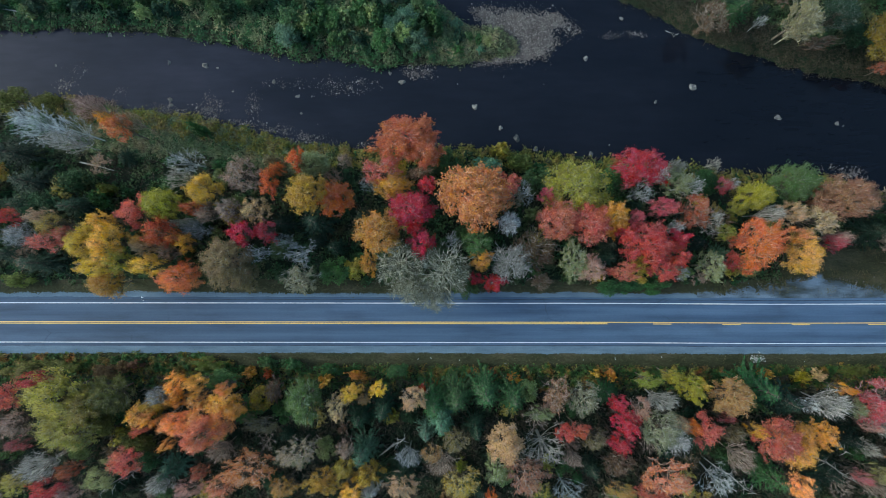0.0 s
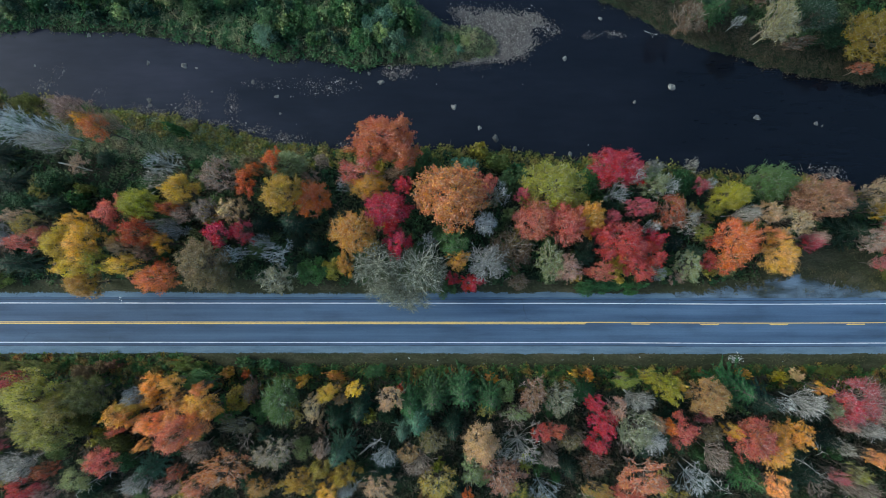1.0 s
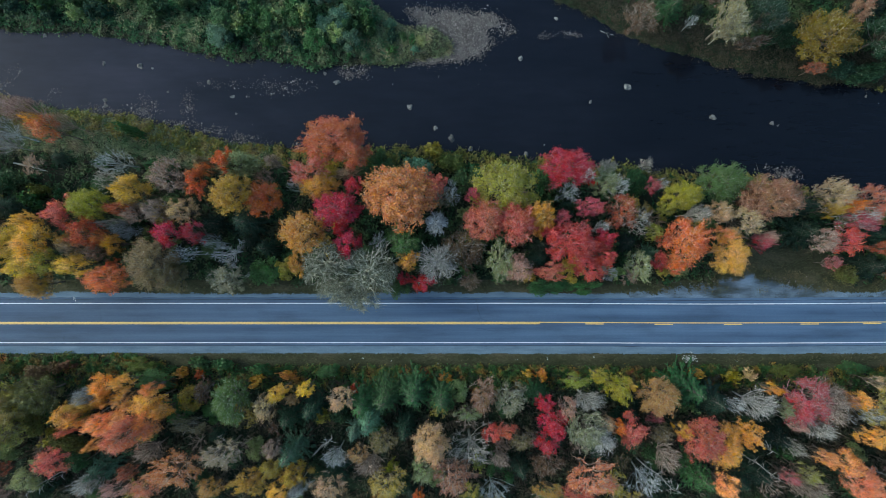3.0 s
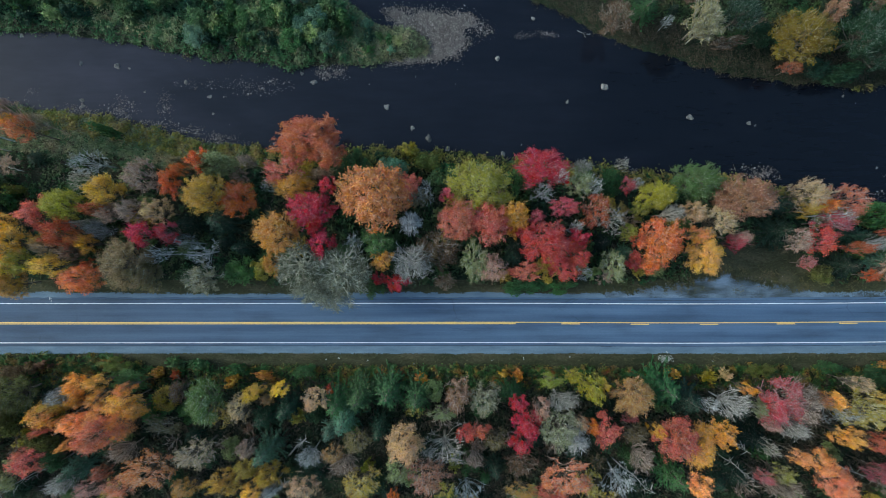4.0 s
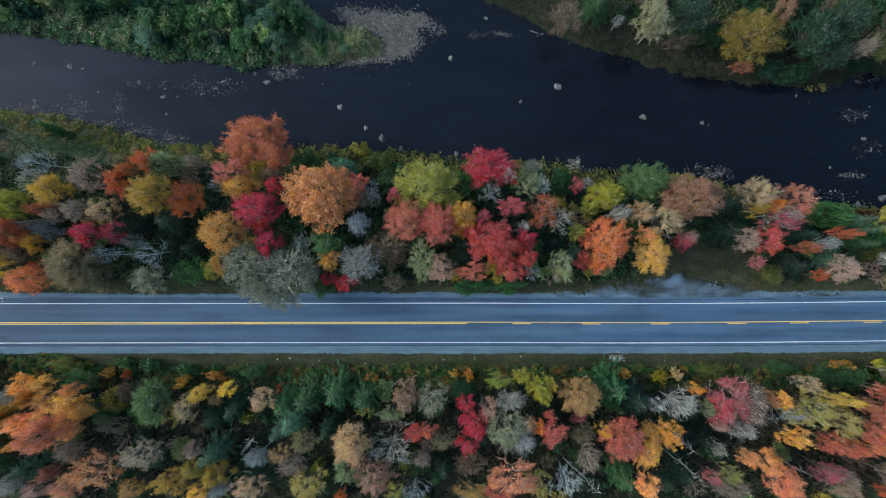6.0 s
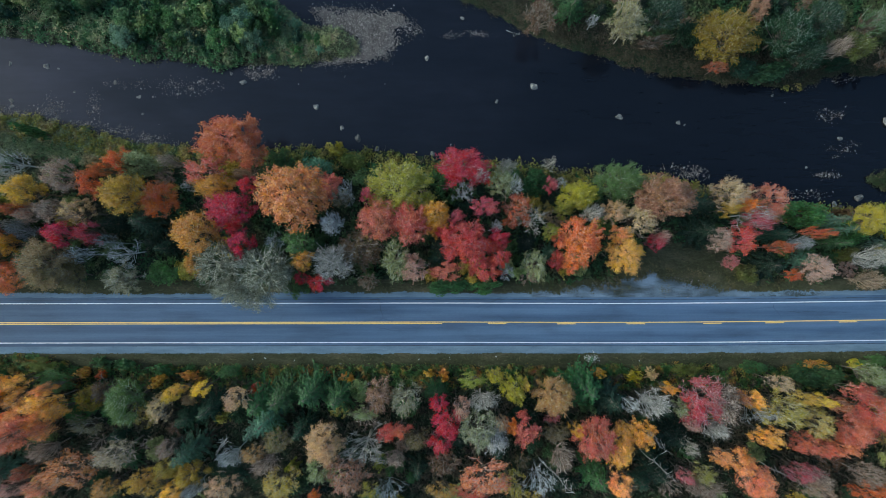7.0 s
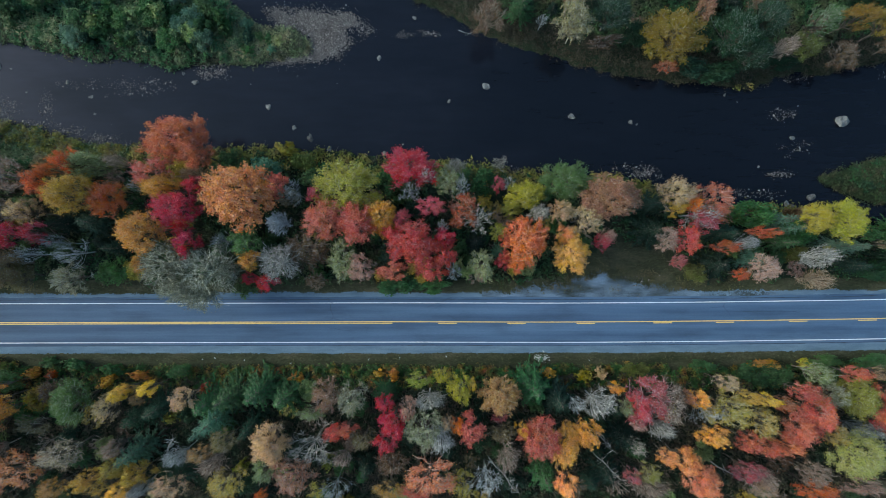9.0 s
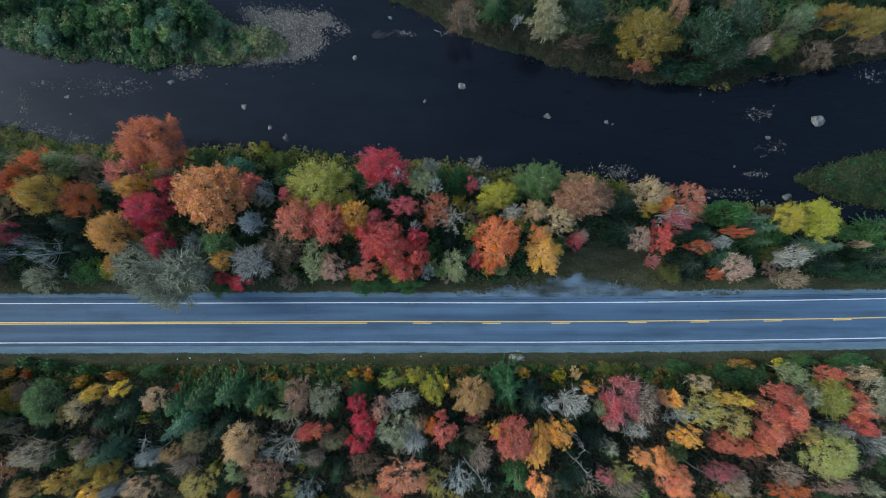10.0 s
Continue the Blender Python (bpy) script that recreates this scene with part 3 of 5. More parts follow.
# ---- plants ----
COLOURS = {
    "crimson": ((206, 42, 68), "crimson"), "red": ((212, 58, 54), "red"), "coral": ((216, 104, 80), "coral-red"), "rose": ((200, 82, 94), "rose-red"), "salmon": ((236, 138, 90), "salmon-orange"),
    "rust": ((190, 88, 46), "rust-brown"), "vermilion": ((232, 114, 50), "vermilion"), "orange": ((240, 122, 32), "bright orange"), "apricot": ((252, 162, 82), "apricot-orange"), "peach": ((220, 132, 72), "peach-orange"),
    "gold": ((232, 166, 44), "golden"), "ochre": ((206, 146, 52), "ochre-orange"), "mustard": ((188, 146, 50), "mustard"), "yellow": ((244, 192, 58), "yellow"),
    "chartreuse": ((172, 172, 40), "bright yellow-green"), "lime": ((160, 156, 58), "yellow-green"), "pistachio": ((192, 188, 104), "pale yellow-green"), "olive": ((182, 162, 60), "olive"), "brass": ((176, 140, 74), "brass-brown"), "tan": ((206, 164, 116), "tan"),
    "brown": ((160, 112, 80), "brown"), "taupe": ((168, 136, 112), "greyish brown"), "pink": ((200, 148, 128), "pinkish"), "silver": ((150, 152, 118), "silver-green"), "lemon": ((186, 176, 44), "lemon-yellow"), "sage": ((152, 148, 106), "sage-green"),
    "green": ((86, 118, 64), "green"), "leafgreen": ((70, 108, 58), "green"), "deepgreen": ((44, 74, 48), "deep green"), "darkgreen": ((58, 88, 54), "dark green"),
    "spruce": ((50, 80, 58), "blue-green"), "darkspruce": ((40, 64, 46), "dark green"), "paleblue": ((92, 128, 100), "pale blue-green"),
    "khaki": ((132, 114, 70), "olive-brown"), "fern": ((140, 156, 92), "light green"), "ember": ((224, 112, 72), "ember-orange"), "flame": ((236, 120, 60), "flame-orange"),
    "scarlet": ((208, 70, 64), "scarlet"), "marigold": ((252, 172, 66), "marigold-orange"), "bronzegreen": ((168, 156, 64), "bronze-green"),
    "umber": ((118, 90, 62), "umber-brown"),
    "bronze": ((150, 120, 38), "bronze-yellow"), "moss": ((108, 112, 48), "moss-green"),
    "grey": ((196, 190, 178), "grey"), "meadow": ((98, 132, 68), "mid-green"), "frost": ((226, 232, 234), "frosty white"), "ash": ((208, 212, 212), "ash-white"), "blue": ((176, 184, 186), "blue-grey"), "white": ((206, 206, 204), "whitish"),
}
FORMS = {
    "maple": ("maple_tree", "{} autumn broadleaf tree", "tree", "autumn trees"),
    "dome": ("rounded_tree", "{} autumn tree with dense rounded crown", "tree", "autumn trees"),
    "thin": ("thinning_tree", "half-bare {} autumn tree", "tree", "autumn trees"),
    "bare": ("bare_tree", "leafless {} tree with pale fine twigs", "tree", "bare trees"),
    "fir": ("fir_tree", "{} conifer with layered branches", "conifer", "conifers"),
    "dead": ("dead_tree", "{} dead standing tree", "dead tree", "dead trees"),
    "shrub": ("shrub", "small {} shrub", "shrub", "shrubs"),
    "bush": ("bush", "{} leafy bush", "bush", "bushes"),
    "puff": ("bare_tree", "{} leafless tree with a round twiggy crown", "tree", "bare trees"),
}
PARTS = {"maple": ("trunk", "twig", "crown"), "dome": ("trunk", "twig", "crown"), "thin": ("trunk", "twig", "crown"), "bare": ("trunk", "twig", "foliage"),
         "fir": ("trunk", "branch", "crown"), "dead": ("trunk", "twig", "crown"), "bush": ("stem", "twig", "crown"), "shrub": ("stem", "twig", "crown"), "puff": ("trunk", "twig", "foliage")}
planted, counter, dice = [], {}, random.Random(4)


def place_words(x, y):
    if y > 24 and shore(x, y) > 0 and y > 28:
        return "on the far bank"
    if y < -12:
        return "in the roadside wood"
    return "by the road" if y < -3 else ("near the water" if shore(x, y) < 6 else "above the river")


def plant(kind, x, y, rx, ry, top, colour, spare=False):
    """One plant: crown radii rx along and ry across the road, its top at the height top over the road."""
    r = (rx + ry) / 2
    kind = "shrub" if kind == "bush" and r < 1.75 else kind
    rgb, word = COLOURS[colour]
    k = counter[kind] = counter.get(kind, dice.randrange(4)) + 1
    mould = MOULDS["small" if kind == "maple" and (r < 2.6 or spare) else "young_" + kind if spare and kind in ("thin", "bare") else kind]
    meshes = mould[k % len(mould)]
    base = float(ground(x, y))
    name, label, category, group = FORMS[kind]
    root = tagged(new(name), label.format(word) + " " + place_words(x, y), category, group, "thing")
    tall = {"bush": 7.6, "shrub": 1.4}.get(kind, 10.0)
    q = {"shrub": 1.0, "bush": 3.8}.get(kind, 4.0)
    quarter = dice.randrange(4)
    sx, sy = (ry, rx) if quarter % 2 else (rx, ry)
    tip = {"dead": 2.5, "fir": 1.5}.get(kind, 0.7)
    root.matrix_basis = pose(x, y, base, dice.uniform(-tip, tip), dice.uniform(-tip, tip), 90 * quarter + dice.uniform(-9, 9)) @ Matrix.Diagonal((sx / q, sy / q, max(top - base, 1.2) / tall, 1))
    tint = [dice.uniform(0.9, 1.1) for _ in range(3)]
    pale = sum(rgb) / 3
    leaf = tuple(min(c * t, 1.0) for c, t in zip(srgb(*[min(255, 0.97 * (0.86 * c + 0.14 * pale)) for c in rgb])[:3], tint)) + (1.0,)
    twig = {"bare": srgb(*[c * 0.45 + 108 for c in rgb]), "thin": srgb(*[c * 0.34 + 122 for c in rgb]), "dead": srgb(*[c * 0.9 + 6 for c in rgb]), "puff": srgb(196, 200, 204)}.get(kind, srgb(*[c * 0.42 + 104 for c in rgb]))
    if kind in ("bare", "puff"):
        leaf = srgb(*[c * 0.62 + 12 for c in rgb])
    trunk = None
    for what, mesh in zip(PARTS[kind], meshes):
        if mesh:
            ob = part(what, mesh, trunk if trunk and what in ("twig", "branch") else root)
            trunk = ob if what == "trunk" else trunk
            ob.color = leaf if what in ("crown", "foliage") else (twig if kind not in ("bush", "shrub") else srgb(90, 80, 70))
            if what in ("twig", "branch", "stem", "foliage"):
                tagged(ob, kind="stuff")
    planted.append((x, y, r))
    return root


def maple(*a):
    return plant("maple", *a)


def dome(*a):
    return plant("dome", *a)


def thin(*a):
    return plant("thin", *a)


def bare(*a):
    return plant("bare", *a)


def fir(*a):
    return plant("fir", *a)


def dead(*a):
    return plant("dead", *a)


def bush(*a):
    return plant("bush", *a)


def puff(*a):
    return plant("puff", *a)


dead(-41.9, 14.5, 3.3, 2.2, 10.0, "ash")
dead(-43.6, 11.5, 2.4, 2.5, 7.6, "grey")
bush(-41.3, 20.2, 1.5, 1.1, 6.5, "leafgreen")
thin(-32.1, 12.0, 3.5, 2.9, 11.5, "taupe")
maple(-28.1, 10.8, 1.4, 2.4, 10.5, "vermilion")
maple(-23.7, 14.4, 1.3, 2.1, 10.5, "vermilion")
maple(-26.7, 12.9, 1.1, 1.0, 9.5, "vermilion")
bush(-28.4, 14.8, 1.9, 1.5, 6.5, "sage")
bush(-22.2, 14.2, 3.4, 2.1, 7.5, "sage")
bare(-15.9, 14.4, 1.2, 1.2, 9.5, "taupe")
dome(-21.6, 8.8, 3.1, 3.1, 15.0, "mustard")
maple(-17.5, 8.1, 3.2, 3.0, 9.6, "vermilion")
maple(-38.4, 9.4, 2.8, 2.6, 11.5, "yellow")
dome(-44.6, 7.0, 3.7, 2.5, 11.5, "chartreuse")
maple(-49.8, 6.0, 2.1, 2.8, 10.5, "coral")
maple(-40.2, 6.5, 2.0, 1.2, 10.5, "rust")
thin(-38.2, 6.0, 1.9, 1.8, 9.5, "taupe")
thin(-34.5, 6.1, 2.1, 2.1, 10.5, "taupe")
thin(-30.5, 6.1, 2.5, 2.5, 10.5, "tan")
dead(-41.3, 4.3, 3.7, 0.9, 10.0, "grey")
bare(-40.7, 3.1, 2.8, 1.6, 7.6, "blue")
maple(-45.0, 2.7, 2.3, 2.7, 11.5, "rust")
maple(-43.0, 2.0, 1.0, 1.3, 10.0, "vermilion")
maple(-31.9, 2.4, 2.6, 2.2, 12.4, "crimson")
thin(-28.3, 2.7, 1.5, 2.2, 10.5, "crimson")
bush(-40.2, 4.4, 1.3, 1.1, 4.0, "leafgreen")
maple(-41.5, 0.8, 1.1, 1.8, 9.5, "gold")
thin(-48.5, 1.4, 1.7, 1.4, 10.0, "gold")
thin(-48.0, 0.2, 2.3, 1.6, 9.8, "tan")
thin(-44.2, -0.4, 1.9, 1.6, 9.5, "brown")
fir(-45.1, -1.0, 1.9, 1.7, 6.0, "leafgreen")
maple(-47.5, -2.5, 2.9, 1.8, 10.5, "yellow")
maple(-42.5, -4.8, 3.5, 2.3, 10.0, "flame")
maple(-42.4, -2.6, 1.1, 1.1, 7.6, "vermilion")
bush(-42.6, -3.9, 1.9, 2.1, 4.0, "green")
dome(-34.1, -2.3, 3.9, 4.0, 13.6, "khaki")
dome(-32.3, -4.4, 2.0, 2.7, 7.6, "khaki")
dead(-29.8, -0.9, 3.5, 1.6, 10.0, "ash")
dead(-25.6, 1.0, 2.0, 1.4, 10.5, "blue")
dead(-23.3, -0.4, 2.6, 2.5, 9.4, "ash")
thin(-23.1, -4.5, 3.3, 2.8, 10.0, "sage")
fir(-21.2, 4.4, 3.9, 3.4, 8.0, "spruce")
fir(-27.1, 4.4, 2.6, 2.4, 7.0, "darkspruce")
fir(-18.1, 0.2, 2.4, 2.1, 6.5, "spruce")
bush(-18.1, -3.7, 2.7, 2.5, 4.0, "meadow")
maple(-10.5, 2.6, 3.6, 3.3, 13.3, "ochre")
maple(-12.1, -2.3, 1.5, 2.4, 7.6, "ochre")
dome(-6.7, 18.1, 5.4, 3.8, 10.5, "ember")
maple(-2.9, 15.7, 2.9, 2.8, 10.0, "ember")
thin(-10.0, 12.6, 3.6, 2.3, 10.0, "coral")
maple(-8.2, 10.1, 3.2, 2.1, 10.5, "ochre")
dead(-11.9, 10.1, 1.6, 1.2, 10.0, "blue")
bare(-4.3, 12.6, 2.6, 1.1, 7.6, "tan")
dome(4.7, 8.0, 5.8, 5.3, 13.8, "peach")
maple(-5.1, 6.3, 3.7, 2.9, 12.4, "crimson")
maple(-2.6, 10.4, 1.6, 1.5, 10.5, "crimson")
maple(-4.4, 3.0, 1.4, 1.2, 10.5, "crimson")
maple(-3.6, 0.8, 2.3, 2.5, 11.6, "crimson")
dead(1.2, 1.5, 1.7, 1.6, 10.0, "ash")
bare(-6.5, -2.5, 4.4, 4.1, 12.2, "silver")
bare(-0.5, -3.8, 4.8, 4.8, 12.0, "silver")
bare(-5.5, -6.3, 3.4, 2.5, 11.0, "silver")
bare(-1.8, -7.8, 3.9, 2.1, 10.5, "silver")
bare(2.8, -3.7, 2.0, 2.1, 10.5, "silver")
maple(5.3, 1.0, 2.6, 2.3, 10.0, "meadow")
maple(6.2, -1.7, 2.0, 1.8, 10.2, "ochre")
puff(10.8, 4.1, 2.0, 2.0, 10.5, "white")
bare(10.9, -2.2, 3.7, 3.2, 10.2, "grey")
maple(5.2, -4.8, 1.1, 1.1, 6.6, "crimson")
maple(8.2, -5.4, 2.3, 1.5, 7.6, "crimson")
bush(3.8, -6.6, 2.1, 1.9, 3.5, "meadow")
thin(15.1, 0.1, 3.9, 3.7, 7.1, "umber")
thin(16.2, -5.5, 2.0, 1.5, 6.1, "umber")
maple(18.3, 4.9, 3.4, 3.3, 11.7, "coral")
bush(7.3, 13.5, 2.6, 2.3, 5.0, "paleblue")
maple(10.5, 10.1, 2.0, 2.2, 10.0, "coral")
bush(10.0, 17.2, 1.8, 1.6, 2.5, "olive")
bush(14.1, 15.3, 3.1, 1.8, 2.5, "moss")
bush(15.7, 11.8, 2.7, 2.3, 3.0, "green")
dead(13.1, 8.9, 1.4, 2.3, 10.5, "ash")
maple(16.5, 8.6, 1.3, 1.3, 10.0, "rose")
thin(11.8, 8.6, 2.0, 1.8, 7.6, "sage")
dome(21.8, 9.6, 5.4, 4.5, 10.2, "lime")
maple(23.3, 4.1, 3.2, 3.3, 12.6, "coral")
maple(27.3, 5.0, 2.5, 2.9, 10.8, "gold")
maple(32.0, 12.9, 4.5, 3.1, 10.2, "crimson")
dead(32.0, 9.1, 2.3, 1.9, 10.5, "blue")
dead(34.8, 11.9, 1.7, 1.5, 11.5, "ash")
bare(39.6, 14.0, 2.0, 1.3, 4.3, "grey")
bush(28.6, 11.6, 2.5, 2.7, 4.0, "green")
thin(38.4, 10.8, 2.6, 2.6, 9.5, "fern")
dead(39.8, 10.4, 1.6, 2.1, 10.5, "ash")
bush(44.3, 11.2, 2.4, 2.4, 4.0, "leafgreen")
maple(46.6, 10.5, 1.1, 1.5, 6.6, "rose")
dead(48.4, 10.7, 1.3, 1.2, 6.6, "ash")
dead(47.0, 14.8, 1.5, 1.5, 0.8, "grey")
dome(50.6, 8.6, 3.3, 2.2, 9.7, "lemon")
dome(57.6, 10.8, 4.3, 3.4, 9.5, "meadow")
maple(48.6, 6.4, 1.9, 1.6, 6.6, "lime")
thin(40.7, 6.2, 2.6, 2.9, 10.0, "rust")
dead(43.4, 4.2, 2.7, 2.5, 10.5, "grey")
maple(35.5, 6.8, 2.4, 1.6, 10.5, "rose")
bush(32.6, 7.0, 2.1, 1.7, 4.5, "spruce")
maple(32.6, 0.8, 4.3, 3.5, 12.8, "scarlet")
maple(29.1, -3.7, 2.6, 1.6, 10.5, "coral")
maple(35.6, -3.5, 2.6, 2.0, 10.5, "scarlet")
maple(37.6, -1.0, 2.0, 2.2, 10.5, "scarlet")
maple(30.9, 5.0, 1.5, 1.4, 10.5, "rose")
maple(29.1, 2.6, 1.7, 1.6, 11.0, "scarlet")
maple(37.5, 1.7, 1.8, 1.8, 11.0, "crimson")
dead(36.9, 3.3, 1.2, 1.2, 11.5, "ash")
fir(28.4, 0.9, 2.6, 2.6, 6.0, "darkspruce")
fir(28.0, -1.4, 2.2, 1.9, 6.0, "spruce")
thin(23.7, -3.0, 2.7, 2.4, 10.0, "pink")
thin(21.1, -1.7, 2.5, 3.6, 10.0, "fern")
dead(39.1, -3.7, 1.5, 1.6, 7.6, "ash")
bush(29.8, -6.2, 3.5, 1.7, 3.0, "leafgreen")
bush(35.7, -6.2, 3.1, 1.5, 3.0, "leafgreen")
thin(43.3, -2.8, 2.2, 2.7, 9.5, "fern")
maple(46.3, 2.7, 1.4, 1.5, 7.6, "lime")
maple(47.2, -1.9, 1.5, 1.7, 7.6, "scarlet")
maple(50.3, 1.0, 3.4, 3.9, 12.6, "flame")
maple(49.1, -2.6, 1.5, 1.6, 9.5, "flame")
maple(47.4, 1.5, 1.2, 1.3, 10.0, "rust")
bare(52.7, 5.8, 1.9, 1.5, 10.5, "grey")
fir(42.8, 1.1, 2.4, 2.2, 6.0, "darkspruce")
fir(46.8, -0.5, 1.7, 1.7, 6.0, "paleblue")
thin(56.3, 5.7, 2.3, 2.2, 10.5, "tan")
thin(59.8, 4.6, 3.1, 3.0, 11.0, "tan")
maple(57.8, -0.6, 2.9, 3.6, 11.0, "marigold")
maple(56.9, 2.4, 1.4, 1.5, 10.5, "apricot")
thin(62.8, 1.0, 1.5, 1.7, 10.0, "crimson")
bare(63.9, 2.0, 1.2, 1.3, 10.5, "pink")
dome(63.9, 8.4, 4.7, 3.6, 13.5, "brown")
dome(62.8, 8.4, 2.1, 2.4, 7.6, "brown")
fir(72.9, 7.3, 3.2, 2.8, 6.5, "spruce")
fir(72.5, 2.9, 4.1, 3.7, 7.0, "spruce")
thin(75.0, 8.9, 3.3, 2.8, 11.0, "tan")
maple(75.1, 6.2, 1.7, 1.3, 9.5, "mustard")
thin(80.8, 7.3, 3.4, 3.2, 10.6, "coral")
thin(79.0, 4.4, 3.2, 2.1, 10.2, "rose")
maple(76.5, 1.4, 2.0, 2.3, 10.5, "scarlet")
thin(73.6, 1.4, 1.7, 2.1, 10.0, "taupe")
maple(77.4, 7.1, 1.2, 1.3, 10.5, "orange")
dead(79.1, 5.6, 3.1, 2.7, 10.8, "ash")
fir(84.6, 2.4, 3.8, 2.4, 8.0, "spruce")
maple(82.6, 0.2, 2.1, 1.1, 10.0, "rust")
bush(90.2, 5.8, 4.0, 2.3, 4.0, "meadow")
fir(94.1, 4.7, 2.4, 2.2, 8.0, "paleblue")
maple(89.0, 2.6, 2.5, 1.0, 10.0, "rust")
bare(86.4, 0.9, 1.5, 1.3, 10.0, "blue")
fir(94.1, 0.8, 2.6, 2.3, 8.0, "leafgreen")
fir(83.0, -2.8, 4.9, 3.4, 7.0, "darkspruce")
thin(76.3, -2.3, 1.4, 1.3, 6.1, "rose")
fir(89.2, -2.0, 2.8, 2.6, 8.0, "paleblue")
maple(86.6, -4.4, 1.3, 1.1, 6.6, "rust")
thin(88.9, -3.1, 2.5, 2.4, 10.0, "pink")
bush(80.8, -3.8, 2.5, 2.1, 3.5, "moss")
dome(97.8, 4.7, 2.2, 2.5, 10.0, "lemon")
dome(102.2, 4.3, 3.1, 3.3, 11.0, "lemon")
bush(97.6, 2.5, 3.1, 2.1, 4.0, "leafgreen")
fir(105.1, 0.2, 4.3, 2.1, 9.0, "paleblue")
fir(95.6, 3.2, 2.4, 2.2, 8.0, "paleblue")
bare(97.6, -1.6, 3.2, 2.0, 10.5, "grey")
bare(98.4, -5.2, 3.0, 1.8, 7.6, "tan")
fir(106.9, -3.1, 3.2, 1.9, 6.5, "spruce")
bush(112.5, 1.7, 3.8, 2.5, 5.0, "green")
thin(110.8, 0.5, 0.9, 0.7, 7.1, "tan")
fir(114.2, -1.7, 4.3, 3.0, 7.0, "darkspruce")
bush(110.7, -4.3, 2.9, 1.7, 3.0, "darkgreen")
bush(98.9, 5.9, 2.2, 1.1, 2.0, "umber")
bush(96.3, -0.7, 2.7, 1.7, 3.5, "moss")
fir(117.5, 3.7, 2.8, 2.6, 7.0, "leafgreen")
bush(115.0, -5.1, 2.5, 1.4, 3.0, "darkgreen")
dead(-64.6, 20.2, 3.6, 3.6, 12.0, "frost")
dead(-65.6, 20.6, 2.7, 2.5, 12.5, "frost")
dead(-60.5, 19.3, 3.6, 2.5, 11.0, "frost")
bare(-61.2, 17.5, 3.9, 1.9, 10.0, "grey")
bare(-56.7, 22.7, 3.7, 2.3, 10.0, "pink")
maple(-52.5, 19.5, 2.0, 2.4, 10.0, "peach")
maple(-54.6, 21.2, 1.2, 1.1, 9.5, "gold")
bare(-51.6, 21.0, 1.9, 1.7, 7.6, "tan")
bush(-75.4, 26.1, 4.1, 1.8, 1.5, "moss")
bush(-68.7, 25.5, 2.2, 1.4, 1.5, "moss")
fir(-73.2, 16.3, 4.6, 3.5, 7.0, "darkspruce")
fir(-70.0, 11.4, 4.5, 3.9, 7.0, "darkspruce")
bush(-64.0, 12.2, 3.1, 2.7, 3.5, "darkgreen")
bush(-57.7, 10.3, 1.7, 1.4, 3.0, "moss")
fir(-71.6, 7.5, 3.4, 3.0, 7.0, "darkspruce")
bush(-67.4, 7.7, 2.9, 2.5, 4.0, "darkgreen")
fir(-62.3, 7.1, 3.4, 3.0, 7.0, "spruce")
maple(-70.2, 5.1, 1.3, 1.5, 10.0, "scarlet")
thin(-64.6, 5.0, 2.0, 1.8, 11.0, "tan")
thin(-62.4, 4.0, 2.3, 1.8, 11.0, "olive")
thin(-63.5, 1.3, 3.3, 2.0, 10.5, "coral")
thin(-60.4, 2.4, 1.5, 1.6, 10.0, "coral")
bare(-68.9, 2.3, 2.3, 2.0, 9.5, "blue")
fir(-67.8, -2.4, 5.3, 2.8, 8.0, "spruce")
fir(-73.2, -0.7, 3.4, 2.8, 7.0, "spruce")
maple(-57.2, 0.9, 2.3, 3.0, 12.0, "yellow")
maple(-53.0, 0.7, 2.4, 3.7, 13.0, "yellow")
maple(-54.5, 4.3, 1.7, 1.6, 11.5, "yellow")
maple(-55.1, -2.8, 2.8, 2.1, 11.5, "yellow")
maple(-51.8, -1.8, 1.8, 2.3, 11.0, "olive")
maple(-54.0, -5.6, 3.3, 2.4, 9.5, "ochre")
bush(-59.0, 8.5, 1.5, 1.9, 4.0, "leafgreen")
bush(-72.2, -5.3, 2.9, 1.3, 3.0, "moss")
maple(-64.6, -20.8, 2.4, 1.3, 11.6, "scarlet")
maple(-68.8, -23.6, 2.1, 2.3, 11.1, "coral")
dome(-61.4, -23.0, 5.9, 3.9, 12.1, "bronzegreen")
maple(-57.1, -25.0, 2.8, 3.0, 11.9, "bronzegreen")
maple(-59.8, -28.5, 4.9, 3.2, 11.6, "bronzegreen")
dome(-53.7, -23.3, 3.8, 2.9, 10.6, "moss")
bush(-57.0, -28.7, 2.7, 2.7, 5.0, "moss")
thin(-69.0, -28.3, 2.1, 2.1, 10.6, "taupe")
thin(-68.3, -31.5, 2.1, 1.1, 10.1, "rose")
bare(-64.9, -35.0, 3.5, 2.5, 10.6, "grey")
maple(-62.7, -38.2, 2.8, 1.5, 11.1, "scarlet")
thin(-68.8, -37.3, 2.0, 1.2, 9.6, "olive")
thin(-60.3, -35.8, 2.4, 1.3, 9.6, "rust")
maple(-54.9, -36.6, 2.7, 2.3, 10.1, "fern")
maple(-50.7, -33.9, 2.5, 2.2, 11.1, "coral")
bush(-52.0, -32.4, 3.8, 1.9, 6.0, "moss")
bush(-49.4, -35.3, 2.1, 1.7, 5.0, "leafgreen")
thin(-60.1, -39.4, 2.2, 1.8, 9.6, "pink")
bush(-72.1, -20.8, 3.9, 1.4, 2.0, "moss")
